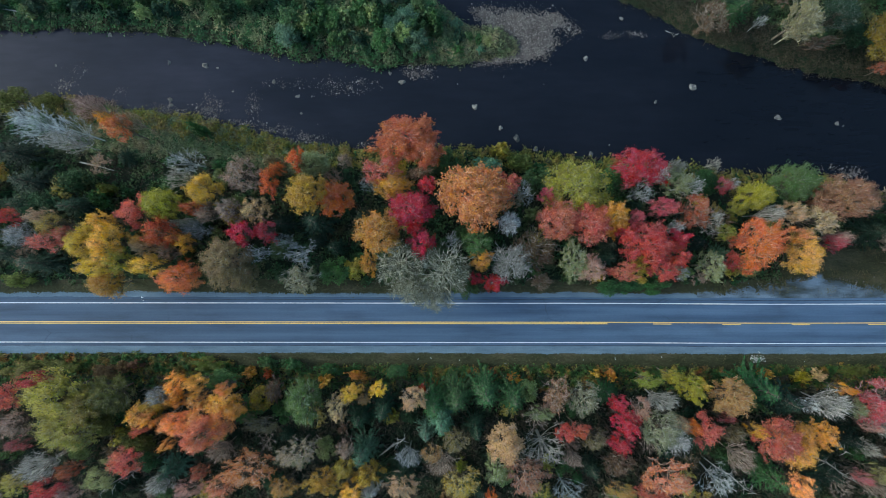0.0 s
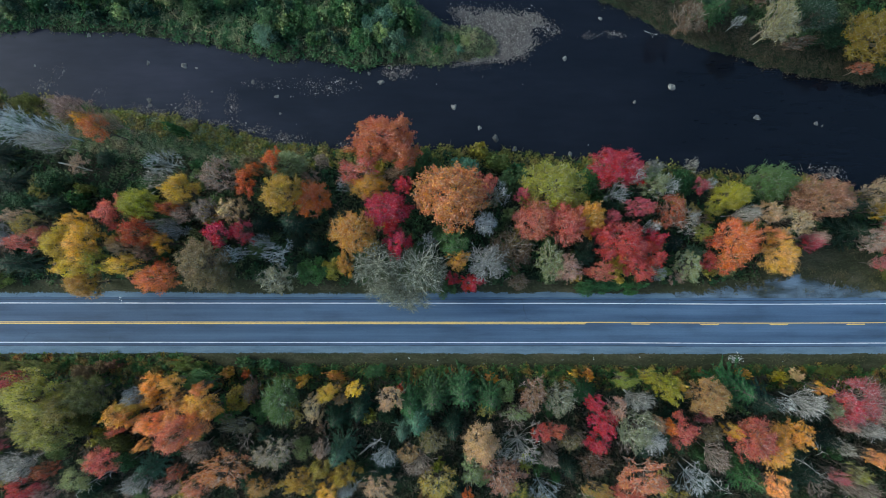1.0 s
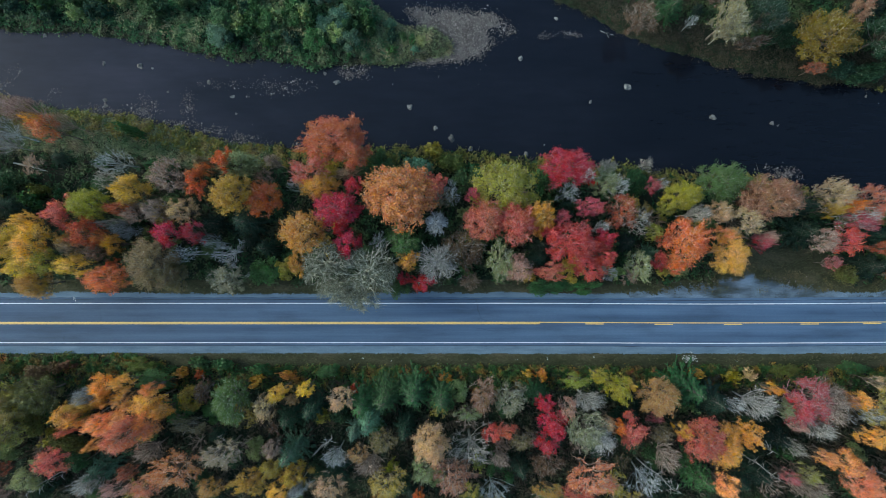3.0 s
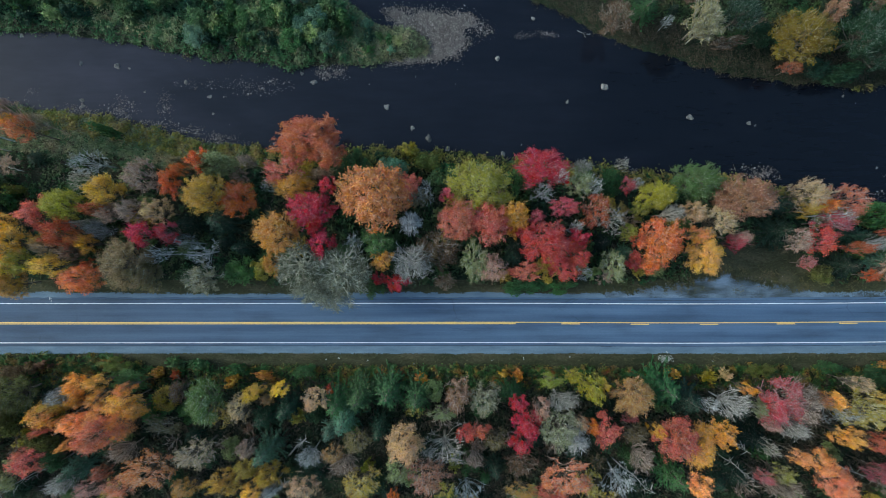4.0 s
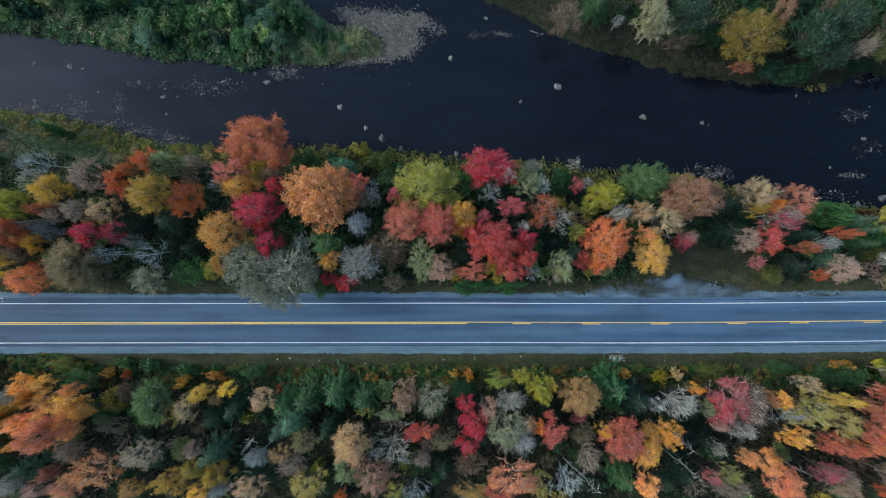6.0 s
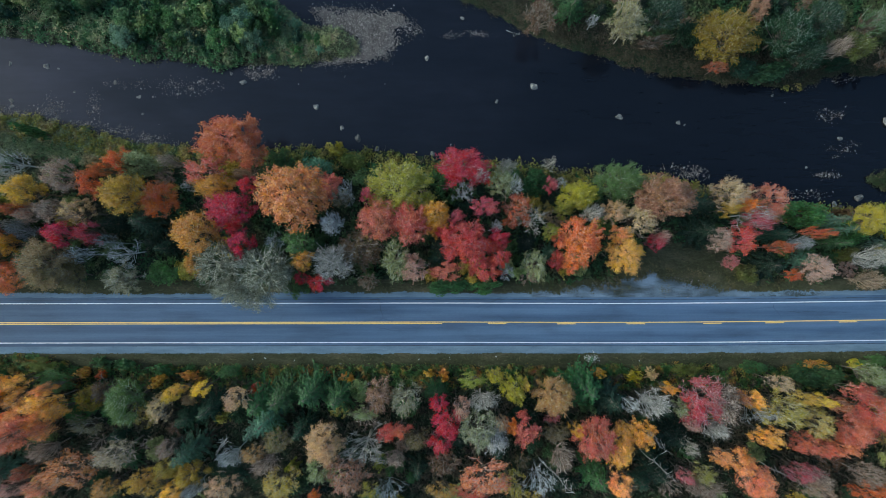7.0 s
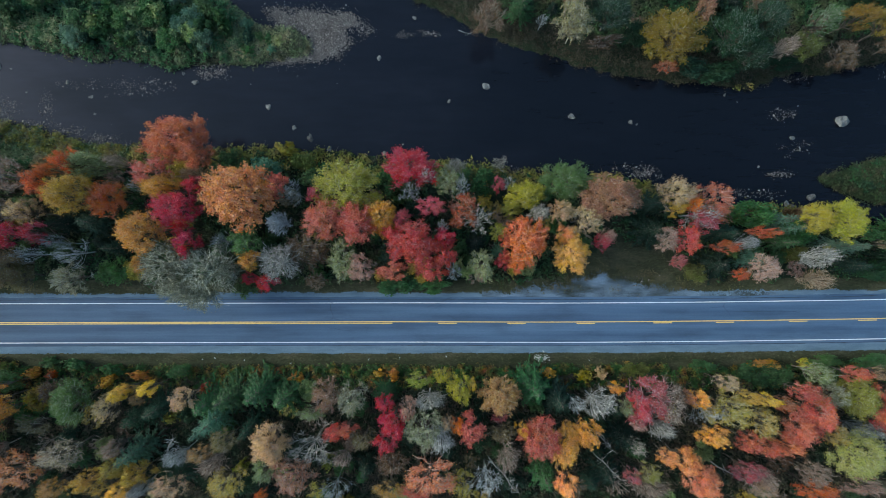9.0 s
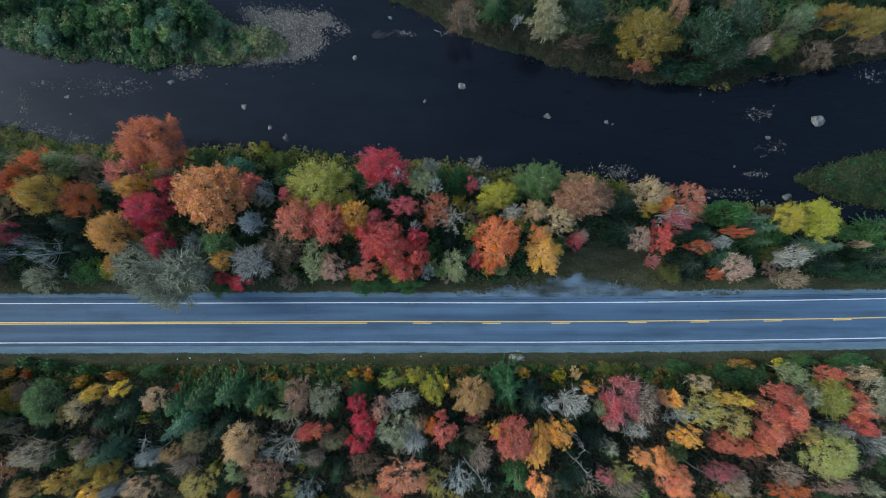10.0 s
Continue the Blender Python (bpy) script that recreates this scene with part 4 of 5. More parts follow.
bush(-65.5, -20.2, 3.9, 1.0, 1.5, "moss")
bush(-57.1, -20.8, 2.9, 1.6, 2.0, "umber")
bush(-54.9, -20.3, 1.6, 1.0, 1.8, "umber")
maple(-42.5, -21.5, 1.7, 1.9, 11.1, "marigold")
maple(-39.5, -21.5, 1.7, 1.5, 11.1, "marigold")
bare(-45.8, -23.7, 2.0, 1.6, 10.6, "blue")
maple(-45.8, -25.1, 2.6, 1.3, 10.6, "mustard")
maple(-42.4, -24.1, 1.5, 1.3, 10.6, "ochre")
maple(-48.2, -26.3, 2.0, 1.9, 11.1, "marigold")
maple(-48.3, -28.7, 1.2, 0.9, 10.6, "coral")
maple(-34.9, -22.2, 1.6, 1.1, 11.1, "apricot")
maple(-34.7, -24.3, 2.8, 2.1, 12.1, "marigold")
maple(-38.0, -26.3, 2.6, 2.3, 11.8, "apricot")
thin(-38.8, -23.8, 2.1, 1.6, 11.1, "marigold")
maple(-46.7, -26.8, 1.8, 1.4, 11.2, "marigold")
maple(-41.8, -27.8, 3.6, 1.9, 12.1, "apricot")
maple(-36.9, -28.3, 3.0, 2.6, 17.0, "salmon")
maple(-35.2, -27.5, 2.3, 3.0, 12.1, "apricot")
maple(-32.8, -25.6, 1.4, 1.6, 11.1, "marigold")
maple(-43.7, -31.1, 1.1, 0.9, 11.1, "apricot")
bush(-37.4, -22.2, 3.5, 1.9, 3.5, "meadow")
bush(-32.9, -26.8, 3.1, 2.5, 4.0, "meadow")
thin(-27.9, -23.2, 1.5, 2.4, 7.1, "umber")
thin(-30.0, -28.9, 3.1, 1.5, 7.6, "khaki")
maple(-22.3, -24.4, 2.9, 3.8, 11.1, "meadow")
bush(-20.0, -22.6, 1.4, 1.1, 3.5, "ochre")
bush(-30.1, -21.6, 0.9, 0.7, 2.5, "rust")
bush(-33.0, -21.3, 1.7, 0.9, 2.5, "ochre")
thin(-23.2, -32.2, 3.2, 2.5, 12.5, "taupe")
thin(-15.6, -31.8, 1.6, 1.6, 10.6, "taupe")
thin(-31.2, -35.0, 4.4, 3.0, 11.9, "peach")
thin(-35.3, -37.8, 2.8, 1.7, 11.6, "salmon")
thin(-40.6, -38.4, 2.5, 1.2, 10.6, "pink")
bare(-35.9, -32.6, 2.6, 1.8, 9.6, "taupe")
thin(-39.1, -35.9, 1.7, 1.0, 9.6, "rust")
fir(-45.2, -36.6, 3.0, 3.0, 9.0, "paleblue")
bare(-45.1, -37.7, 2.3, 1.4, 10.6, "grey")
thin(-25.6, -38.4, 2.4, 1.5, 9.6, "ochre")
maple(-19.1, -37.2, 3.1, 2.0, 10.6, "mustard")
maple(-15.6, -35.2, 1.8, 1.6, 10.1, "olive")
maple(-14.4, -38.5, 1.9, 1.4, 11.1, "yellow")
thin(-17.1, -25.6, 1.8, 2.3, 10.1, "tan")
maple(-15.2, -23.4, 1.4, 1.3, 9.6, "yellow")
maple(-14.1, -22.6, 1.2, 1.0, 9.1, "yellow")
maple(-10.5, -22.5, 1.5, 1.2, 9.6, "yellow")
thin(-13.0, -24.4, 1.4, 1.2, 7.6, "brass")
fir(-13.9, -28.0, 3.0, 2.8, 9.0, "spruce")
fir(-10.0, -26.4, 2.9, 3.4, 10.0, "spruce")
thin(-4.6, -24.0, 2.4, 2.0, 10.1, "tan")
bush(-8.7, -28.1, 1.8, 1.3, 4.5, "lime")
bush(-3.3, -24.0, 1.1, 1.0, 3.0, "rust")
fir(-1.6, -25.3, 3.4, 4.0, 11.0, "leafgreen")
fir(2.2, -24.3, 3.6, 4.2, 12.0, "leafgreen")
fir(6.8, -23.6, 3.8, 4.4, 12.0, "leafgreen")
fir(11.3, -24.4, 3.6, 4.0, 11.0, "leafgreen")
fir(-0.4, -28.0, 3.1, 3.6, 12.0, "paleblue")
fir(-2.8, -30.1, 2.1, 2.1, 10.0, "paleblue")
fir(5.3, -29.4, 2.1, 2.7, 11.0, "spruce")
fir(-13.0, -33.1, 3.3, 3.6, 12.0, "paleblue")
fir(-6.7, -37.2, 3.2, 3.0, 9.0, "spruce")
bare(-5.4, -33.2, 2.3, 1.2, 10.6, "blue")
thin(-1.8, -32.7, 1.9, 1.5, 10.6, "brass")
thin(2.2, -30.7, 2.4, 2.0, 10.1, "khaki")
bare(-0.2, -34.8, 2.8, 2.1, 9.6, "taupe")
bush(2.9, -36.6, 1.2, 1.1, 5.0, "lime")
thin(3.0, -37.4, 3.1, 2.5, 11.6, "olive")
thin(-6.8, -37.8, 3.0, 2.0, 11.6, "tan")
maple(-12.0, -36.1, 2.7, 1.9, 10.1, "mustard")
bare(-11.7, -38.5, 1.9, 0.8, 10.6, "ash")
thin(8.6, -35.4, 1.8, 2.4, 10.6, "fern")
thin(13.3, -36.0, 3.9, 3.0, 11.6, "brown")
maple(7.9, -39.7, 1.0, 0.8, 9.6, "orange")
maple(9.9, -30.7, 2.9, 3.3, 13.0, "tan")
dead(16.2, -31.3, 4.4, 3.5, 11.2, "grey")
maple(19.5, -29.3, 1.6, 1.3, 10.6, "scarlet")
maple(21.5, -29.0, 2.3, 1.1, 10.6, "coral")
thin(18.3, -23.4, 2.3, 3.2, 10.5, "brown")
thin(22.6, -24.1, 2.5, 2.9, 11.0, "sage")
thin(15.9, -26.6, 2.7, 1.1, 9.6, "fern")
bush(14.5, -23.9, 1.7, 1.9, 4.0, "fern")
bush(17.8, -36.2, 1.4, 1.3, 5.0, "lime")
bare(20.8, -33.9, 1.8, 1.3, 9.6, "taupe")
dead(19.7, -38.2, 2.8, 1.5, 11.6, "blue")
bush(12.2, -22.3, 1.9, 0.9, 2.5, "ochre")
bush(-7.3, -21.1, 2.3, 1.4, 3.0, "leafgreen")
bush(-15.1, -21.6, 1.9, 1.0, 2.5, "ochre")
maple(28.0, -24.6, 1.6, 1.3, 11.1, "crimson")
maple(29.2, -27.6, 2.4, 2.2, 11.2, "crimson")
maple(28.4, -30.7, 2.3, 1.6, 11.6, "crimson")
thin(31.7, -25.6, 1.6, 2.1, 10.6, "pink")
bare(35.0, -24.2, 3.0, 1.4, 10.6, "grey")
maple(33.4, -21.4, 2.4, 1.3, 9.1, "lime")
maple(37.0, -20.5, 1.5, 1.2, 9.1, "lemon")
maple(39.9, -22.5, 2.1, 2.6, 10.1, "chartreuse")
maple(41.9, -21.9, 0.7, 1.1, 9.1, "yellow")
thin(34.2, -28.4, 3.2, 3.6, 13.0, "sage")
bare(37.0, -30.1, 2.2, 2.4, 12.4, "white")
thin(38.1, -27.6, 1.2, 1.1, 11.1, "tan")
maple(41.6, -28.8, 2.3, 2.9, 11.9, "coral")
maple(39.4, -28.2, 1.2, 1.3, 11.1, "orange")
dome(46.4, -23.7, 3.3, 3.0, 11.2, "brass")
thin(46.4, -27.5, 1.5, 0.8, 7.6, "rose")
fir(51.9, -23.0, 4.4, 4.8, 11.0, "leafgreen")
fir(56.0, -24.7, 3.6, 4.0, 10.0, "spruce")
bush(41.6, -28.1, 2.1, 1.7, 4.5, "spruce")
fir(27.5, -24.1, 3.0, 3.0, 7.0, "leafgreen")
bush(28.9, -21.7, 1.4, 1.0, 2.5, "ochre")
bush(26.1, -21.4, 1.0, 0.7, 2.5, "gold")
thin(46.5, -29.8, 2.7, 1.7, 9.6, "khaki")
bare(47.6, -33.2, 2.0, 2.8, 11.1, "taupe")
fir(53.6, -37.2, 3.2, 4.4, 11.0, "leafgreen")
bush(47.3, -34.7, 1.9, 1.9, 5.0, "leafgreen")
thin(35.2, -36.1, 4.1, 3.0, 12.6, "salmon")
maple(33.1, -38.5, 2.8, 1.2, 11.6, "coral")
dead(44.3, -36.6, 3.0, 2.8, 11.0, "ash")
thin(28.4, -38.8, 2.8, 1.1, 10.1, "ochre")
thin(28.9, -35.1, 2.9, 2.1, 7.6, "umber")
fir(24.4, -36.3, 2.1, 2.1, 9.0, "spruce")
thin(24.4, -30.7, 2.1, 1.8, 9.6, "khaki")
maple(52.5, -29.7, 3.2, 3.4, 13.2, "coral")
maple(49.9, -28.8, 1.1, 1.2, 11.1, "gold")
maple(56.6, -31.1, 2.2, 3.7, 12.1, "marigold")
maple(59.8, -29.3, 2.7, 2.2, 11.6, "marigold")
maple(56.7, -37.5, 2.0, 1.9, 11.6, "apricot")
bush(61.3, -21.9, 1.6, 0.9, 3.5, "lemon")
bush(64.3, -21.5, 1.3, 1.0, 3.0, "tan")
maple(65.2, -22.7, 1.3, 1.0, 9.1, "gold")
thin(66.8, -25.6, 1.5, 1.9, 9.6, "fern")
bare(61.9, -24.7, 3.1, 2.3, 10.6, "grey")
dead(58.7, -25.1, 1.4, 1.2, 11.1, "ash")
thin(70.2, -24.2, 3.7, 4.1, 11.5, "rose")
thin(68.5, -25.1, 1.7, 2.3, 11.1, "crimson")
bare(73.5, -24.5, 2.6, 3.9, 11.6, "taupe")
bare(72.3, -28.8, 2.2, 1.8, 10.6, "grey")
thin(68.6, -28.2, 1.2, 1.1, 10.1, "pink")
maple(77.9, -24.1, 1.4, 1.5, 11.1, "marigold")
thin(76.3, -23.8, 1.0, 1.2, 10.6, "peach")
dead(79.3, -26.2, 3.1, 1.7, 12.1, "ash")
maple(79.9, -29.8, 2.6, 1.6, 11.6, "marigold")
thin(82.8, -25.5, 4.3, 3.3, 12.1, "olive")
thin(82.6, -21.7, 2.0, 1.3, 10.6, "tan")
maple(86.0, -23.6, 1.9, 1.0, 11.6, "yellow")
maple(88.8, -24.3, 1.5, 1.1, 11.6, "yellow")
thin(87.8, -27.6, 2.7, 2.6, 12.1, "olive")
maple(85.9, -30.9, 2.0, 1.7, 11.1, "coral")
maple(89.1, -31.8, 2.1, 1.4, 11.1, "coral")
thin(86.0, -35.7, 3.1, 1.4, 10.6, "rose")
thin(87.9, -37.9, 2.6, 1.5, 11.6, "taupe")
bare(88.3, -36.6, 2.3, 1.5, 11.1, "taupe")
thin(70.3, -36.0, 2.2, 1.6, 10.6, "lime")
maple(73.0, -33.2, 1.7, 1.1, 11.1, "apricot")
maple(75.6, -33.8, 2.6, 2.0, 12.1, "apricot")
maple(78.2, -37.0, 2.7, 2.7, 12.1, "salmon")
dead(68.4, -31.9, 1.5, 1.6, 10.6, "grey")
bare(70.5, -38.2, 3.4, 1.5, 10.6, "taupe")
thin(67.7, -36.7, 1.5, 1.2, 9.6, "rose")
fir(67.2, -31.4, 3.4, 3.4, 8.0, "darkspruce")
fir(64.3, -37.1, 3.2, 3.2, 8.0, "darkspruce")
bush(81.6, -20.2, 2.3, 1.2, 2.5, "leafgreen")
bush(93.5, -21.2, 3.3, 2.1, 3.0, "green")
bush(93.6, -20.3, 1.5, 0.8, 2.5, "ochre")
bush(70.1, -20.8, 2.5, 1.2, 2.0, "moss")
bush(55.5, -21.4, 2.1, 0.8, 2.5, "ochre")
bush(-53.0, -19.7, 1.7, 0.9, 1.8, "umber")
bush(-40.4, -19.7, 2.9, 1.2, 1.8, "moss")
bush(-30.2, -19.4, 1.7, 1.2, 2.0, "leafgreen")
bush(-25.8, -19.7, 1.9, 1.4, 2.0, "leafgreen")
bush(-19.9, -20.6, 2.1, 1.2, 2.5, "leafgreen")
thin(91.3, -25.0, 1.7, 1.4, 11.1, "rust")
maple(94.7, -23.0, 2.4, 1.6, 11.6, "coral")
maple(96.3, -26.3, 2.6, 3.8, 12.6, "coral")
maple(93.2, -28.6, 2.4, 2.9, 12.6, "coral")
maple(91.9, -31.5, 2.1, 1.4, 11.6, "salmon")
thin(97.7, -20.4, 2.5, 1.9, 10.1, "fern")
thin(99.6, -23.6, 2.1, 2.3, 10.6, "sage")
maple(103.2, -20.3, 2.3, 1.4, 10.6, "coral")
dome(103.4, -24.3, 3.4, 3.3, 11.6, "lime")
maple(106.9, -24.8, 1.8, 3.2, 11.6, "coral")
maple(107.7, -28.1, 2.1, 1.6, 12.1, "scarlet")
bare(104.1, -29.1, 3.3, 1.4, 10.6, "blue")
thin(99.8, -29.9, 2.0, 2.1, 11.1, "olive")
dome(102.6, -32.7, 4.3, 4.1, 12.6, "pistachio")
thin(110.0, -23.6, 2.4, 4.3, 11.6, "sage")
thin(108.5, -20.4, 2.5, 1.3, 10.1, "tan")
bare(110.8, -31.7, 2.6, 2.1, 10.6, "grey")
thin(96.8, -36.3, 2.7, 2.0, 10.6, "taupe")
maple(96.6, -38.6, 3.4, 1.1, 11.1, "vermilion")
thin(104.0, -38.1, 3.3, 1.1, 10.6, "pink")
thin(109.8, -38.5, 2.1, 1.4, 10.6, "sage")
bush(91.4, -21.6, 3.9, 2.3, 3.0, "leafgreen")
bush(92.4, -20.1, 2.7, 1.0, 2.5, "ochre")
bush(99.2, -20.0, 1.5, 0.9, 2.5, "lemon")
bush(110.8, -19.6, 3.9, 1.4, 2.5, "green")
bush(102.1, -19.5, 2.9, 1.2, 2.5, "green")
thin(45.2, 38.9, 3.0, 2.8, 6.0, "umber")
fir(50.9, 41.3, 3.3, 2.4, 6.0, "leafgreen")
thin(58.8, 37.6, 3.5, 3.6, 9.0, "sage")
bare(59.3, 36.7, 2.3, 2.1, 8.5, "sage")
maple(65.4, 38.9, 3.2, 2.9, 8.0, "deepgreen")
bush(71.0, 37.0, 2.6, 2.0, 2.0, "deepgreen")
dome(76.0, 35.4, 5.4, 4.4, 7.0, "bronze")
maple(80.9, 39.4, 1.6, 2.0, 7.5, "brown")
thin(75.9, 31.3, 2.2, 1.1, 2.0, "rust")
thin(65.8, 35.9, 3.3, 1.3, 1.0, "umber")
maple(85.9, 35.7, 3.7, 4.0, 8.0, "deepgreen")
maple(91.3, 37.7, 3.1, 2.8, 8.5, "deepgreen")
maple(89.8, 32.5, 3.5, 2.4, 6.0, "deepgreen")
bare(94.3, 33.2, 2.2, 1.6, 7.5, "taupe")
maple(97.7, 33.6, 2.7, 2.4, 6.5, "moss")
thin(100.3, 37.9, 3.1, 2.5, 8.5, "green")
maple(106.2, 38.2, 2.9, 2.1, 8.0, "bronze")
maple(111.8, 36.9, 3.4, 2.5, 8.0, "bronze")
thin(106.0, 32.9, 2.8, 2.6, 3.0, "umber")
thin(114.4, 34.6, 3.3, 1.8, 3.5, "umber")
bush(85.0, 31.3, 4.1, 2.4, 1.0, "deepgreen")
bush(81.0, 31.3, 2.6, 1.8, 0.5, "spruce")
bush(96.9, 32.4, 3.4, 1.4, 0.0, "deepgreen")
dead(54.4, 39.0, 1.3, 1.0, 3.0, "ash")

# low growth and young trees that fill the gaps between the named ones
def fill(count, xlo, xhi, ylo, yhi, choices, rlo, rhi, hlo, hhi, gap, edge=1.0, seed=1, keep_south=True):
    d = random.Random(seed)
    made = tries = 0
    while made < count and tries < count * 30:
        tries += 1
        x, y, r = d.uniform(xlo, xhi), d.uniform(ylo, yhi), d.uniform(rlo, rhi)
        side = y - float(road_y(x))
        if -10.4 - r * 0.8 < side < 6.6 + r * 0.8 or shore(x, y) < edge or ((x - 70) / 12) ** 2 + ((y + 4) / 5.5) ** 2 < 1.1 or glade_at(x, y):
            continue
        if y < 27 and keep_south and y > float(np.interp(x, SOUTH_BANK[:, 0], SOUTH_BANK[:, 1])) - 2.0:
            continue
        if any((x - a) ** 2 + (y - c) ** 2 < (gap * (r + q)) ** 2 for a, c, q in planted):
            continue
        kind, colour = d.choice(choices)
        plant(kind, x, y, r, r, float(ground(x, y)) + d.uniform(hlo, hhi), colour, True)
        made += 1


WOOD_FLOOR = [("bush", "green"), ("bush", "darkgreen"), ("bush", "olive"), ("fir", "spruce"), ("fir", "darkspruce"), ("fir", "darkspruce"), ("thin", "taupe"), ("bare", "taupe"), ("thin", "olive"), ("thin", "umber"), ("bush", "darkgreen"), ("bush", "umber")]
fill(150, -84, 126, -46, -21, WOOD_FLOOR + [("bush", "leafgreen"), ("fir", "leafgreen"), ("fir", "spruce"), ("bush", "fern")], 1.3, 2.5, 3.0, 6.0, 0.44, seed=1)
BANK_FLOOR = [("bush", "green"), ("bush", "leafgreen"), ("bush", "olive"), ("bush", "fern"), ("fir", "spruce"), ("fir", "leafgreen"), ("thin", "taupe"), ("thin", "olive"), ("bush", "green")]
fill(112, -84, 126, -6, 26, BANK_FLOOR, 1.2, 2.3, 2.6, 5.4, 0.42, 1.6, seed=2)
ALDERS = [("bush", "green"), ("bush", "leafgreen"), ("bush", "green"), ("bush", "leafgreen"), ("bush", "spruce"), ("bush", "fern"), ("bush", "paleblue")]
fill(100, -84, -1, 36, 48, ALDERS, 1.1, 2.1, 2.6, 4.6, 0.42, 2.2, seed=3)
fill(7, -1, 11, 34, 43, ALDERS, 0.9, 1.4, 1.0, 1.8, 0.8, 1.2, seed=13)
fill(22, 30, 124, 33, 47, [("bush", "deepgreen"), ("bush", "deepgreen"), ("fir", "darkspruce"), ("thin", "umber"), ("bush", "darkgreen")], 1.2, 2.2, 2.2, 4.2, 0.5, 6.0, seed=4)
fill(9, 107, 130, 8, 17, [("bush", "deepgreen"), ("bush", "darkgreen")], 0.9, 1.5, 0.9, 1.6, 0.6, 1.8, seed=5, keep_south=False)
# the wood goes on past what the flight shows
AROUND = [("maple", "orange"), ("maple", "red"), ("maple", "gold"), ("maple", "olive"), ("maple", "green"), ("thin", "tan"), ("thin", "sage"), ("bare", "grey"), ("fir", "spruce"), ("fir", "leafgreen"), ("fir", "spruce")]
fill(34, -95, 138, -58, -47, AROUND, 2.4, 4.2, 8.0, 12.0, 0.62, seed=6)
fill(12, -96, -84, -46, 27, AROUND, 2.4, 4.0, 7.0, 11.0, 0.62, 2.0, seed=7)
fill(12, 126, 138, -46, 8, AROUND, 2.4, 4.0, 7.0, 11.0, 0.62, 2.0, seed=8)
fill(20, -70, 138, 47, 58, AROUND, 2.4, 4.2, 7.0, 11.0, 0.62, 2.0, seed=9)


# ---- uncounted growth ----
def scatter(name, label, category, mat, seed, clumps, each, box, keep, size, wide, high, twig=False):
    """Clumps of small leaf sprays (or twigs) over the ground where keep(x, y) holds."""
    rng = np.random.default_rng(seed)
    xs, ys = rng.uniform(box[0], box[1], clumps * 3), rng.uniform(box[2], box[3], clumps * 3)
    ok = keep(xs, ys)
    xs, ys = xs[ok][:clumps], ys[ok][:clumps]
    m = len(xs)
    z = ground(xs, ys)
    tall = high * rng.uniform(0.35, 1.0, m)
    k = np.repeat(np.arange(m), each)
    off = rng.normal(0, 1, (len(k), 2)) * wide * rng.uniform(0.6, 1.2, m)[k][:, None]
    up = np.clip(1 - (off ** 2).sum(1) / (2.2 * wide) ** 2, 0.05, 1) * tall[k] * rng.uniform(0.45, 1.0, len(k))
    pos = np.stack([xs[k] + off[:, 0], ys[k] + off[:, 1], z[k] + up], 1)
    if twig:
        root = np.stack([xs[k] + off[:, 0] * 0.3, ys[k] + off[:, 1] * 0.3, z[k] - 0.05], 1)
        v, f = spikes(root, pos, size)
    else:
        v, f = leaf_sprays(rng, pos, size, 0.55)
    return tagged(new(name, mesh_of(name, v, f, mat)), label, category, kind="stuff")


def clearing(x, y):
    return ((x - 70) / 12) ** 2 + ((y + 4) / 5.2) ** 2 < 1.0


def side_of(x, y):
    return y - road_y(x)


scatter("undergrowth", "dark green and brown undergrowth on the wood floor", "undergrowth", BROWN_SCRUB, 21, 4600, 22, (-90, 130, -48, -20),
        lambda x, y: side_of(x, y) < -9.0 + 0.5 * wobble(x, y), 0.19, 0.5, 1.3)
scatter("undergrowth", "dark green and brown undergrowth between road and river", "undergrowth", UNDERGROWTH, 22, 3400, 22, (-90, 130, -7, 27),
        lambda x, y: (side_of(x, y) > 7.0) & (shore(x, y) > 0.8) & ~clearing(x, y) & (y < 28) & ~glade_at(x, y), 0.19, 0.5, 1.1)
scatter("bank_growth", "olive and yellow waterside shrubs along the bank", "shrubs", BANK_LEAF, 23, 2600, 34, (-90, 130, 2, 30),
        lambda x, y: (shore(x, y) > 0.1) & (shore(x, y) < 3.6) & (y < 29) & (inside_by(ISLAND, x, y) < -1), 0.17, 0.5, 1.7)
scatter("alder_growth", "low green alder scrub and grasses on the far bank", "shrubs", ALDER_LEAF, 24, 3600, 22, (-90, 130, 28, 52),
        lambda x, y: (shore(x, y) > 0.15) & (x < 1 + 3 * wobble(x, y)), 0.17, 0.45, 1.2)
scatter("grass", "low olive and brown grasses on the spit of the far bank", "grass", GLADE_GRASS, 35, 1500, 20, (-6, 16, 32, 46), lambda x, y: (shore(x, y) > 0.1) & (x > -3 + 3 * wobble(x, y)) & (inside_by(NORTH_WEST, x, y) > -0.6), 0.12, 0.4, 0.5)
scatter("undergrowth", "dark scrub and brown bracken on the far bank", "undergrowth", UNDERGROWTH, 33, 2200, 24, (24, 130, 28, 52),
        lambda x, y: shore(x, y) > 5.5, 0.17, 0.45, 1.0)
scatter("bank_growth", "grey-green grasses and sedge along the far waterline", "shrubs", SEDGE, 31, 1500, 26, (-90, 22, 27, 47),
        lambda x, y: (shore(x, y) > 0.0) & (shore(x, y) < 2.2), 0.13, 0.4, 0.8)
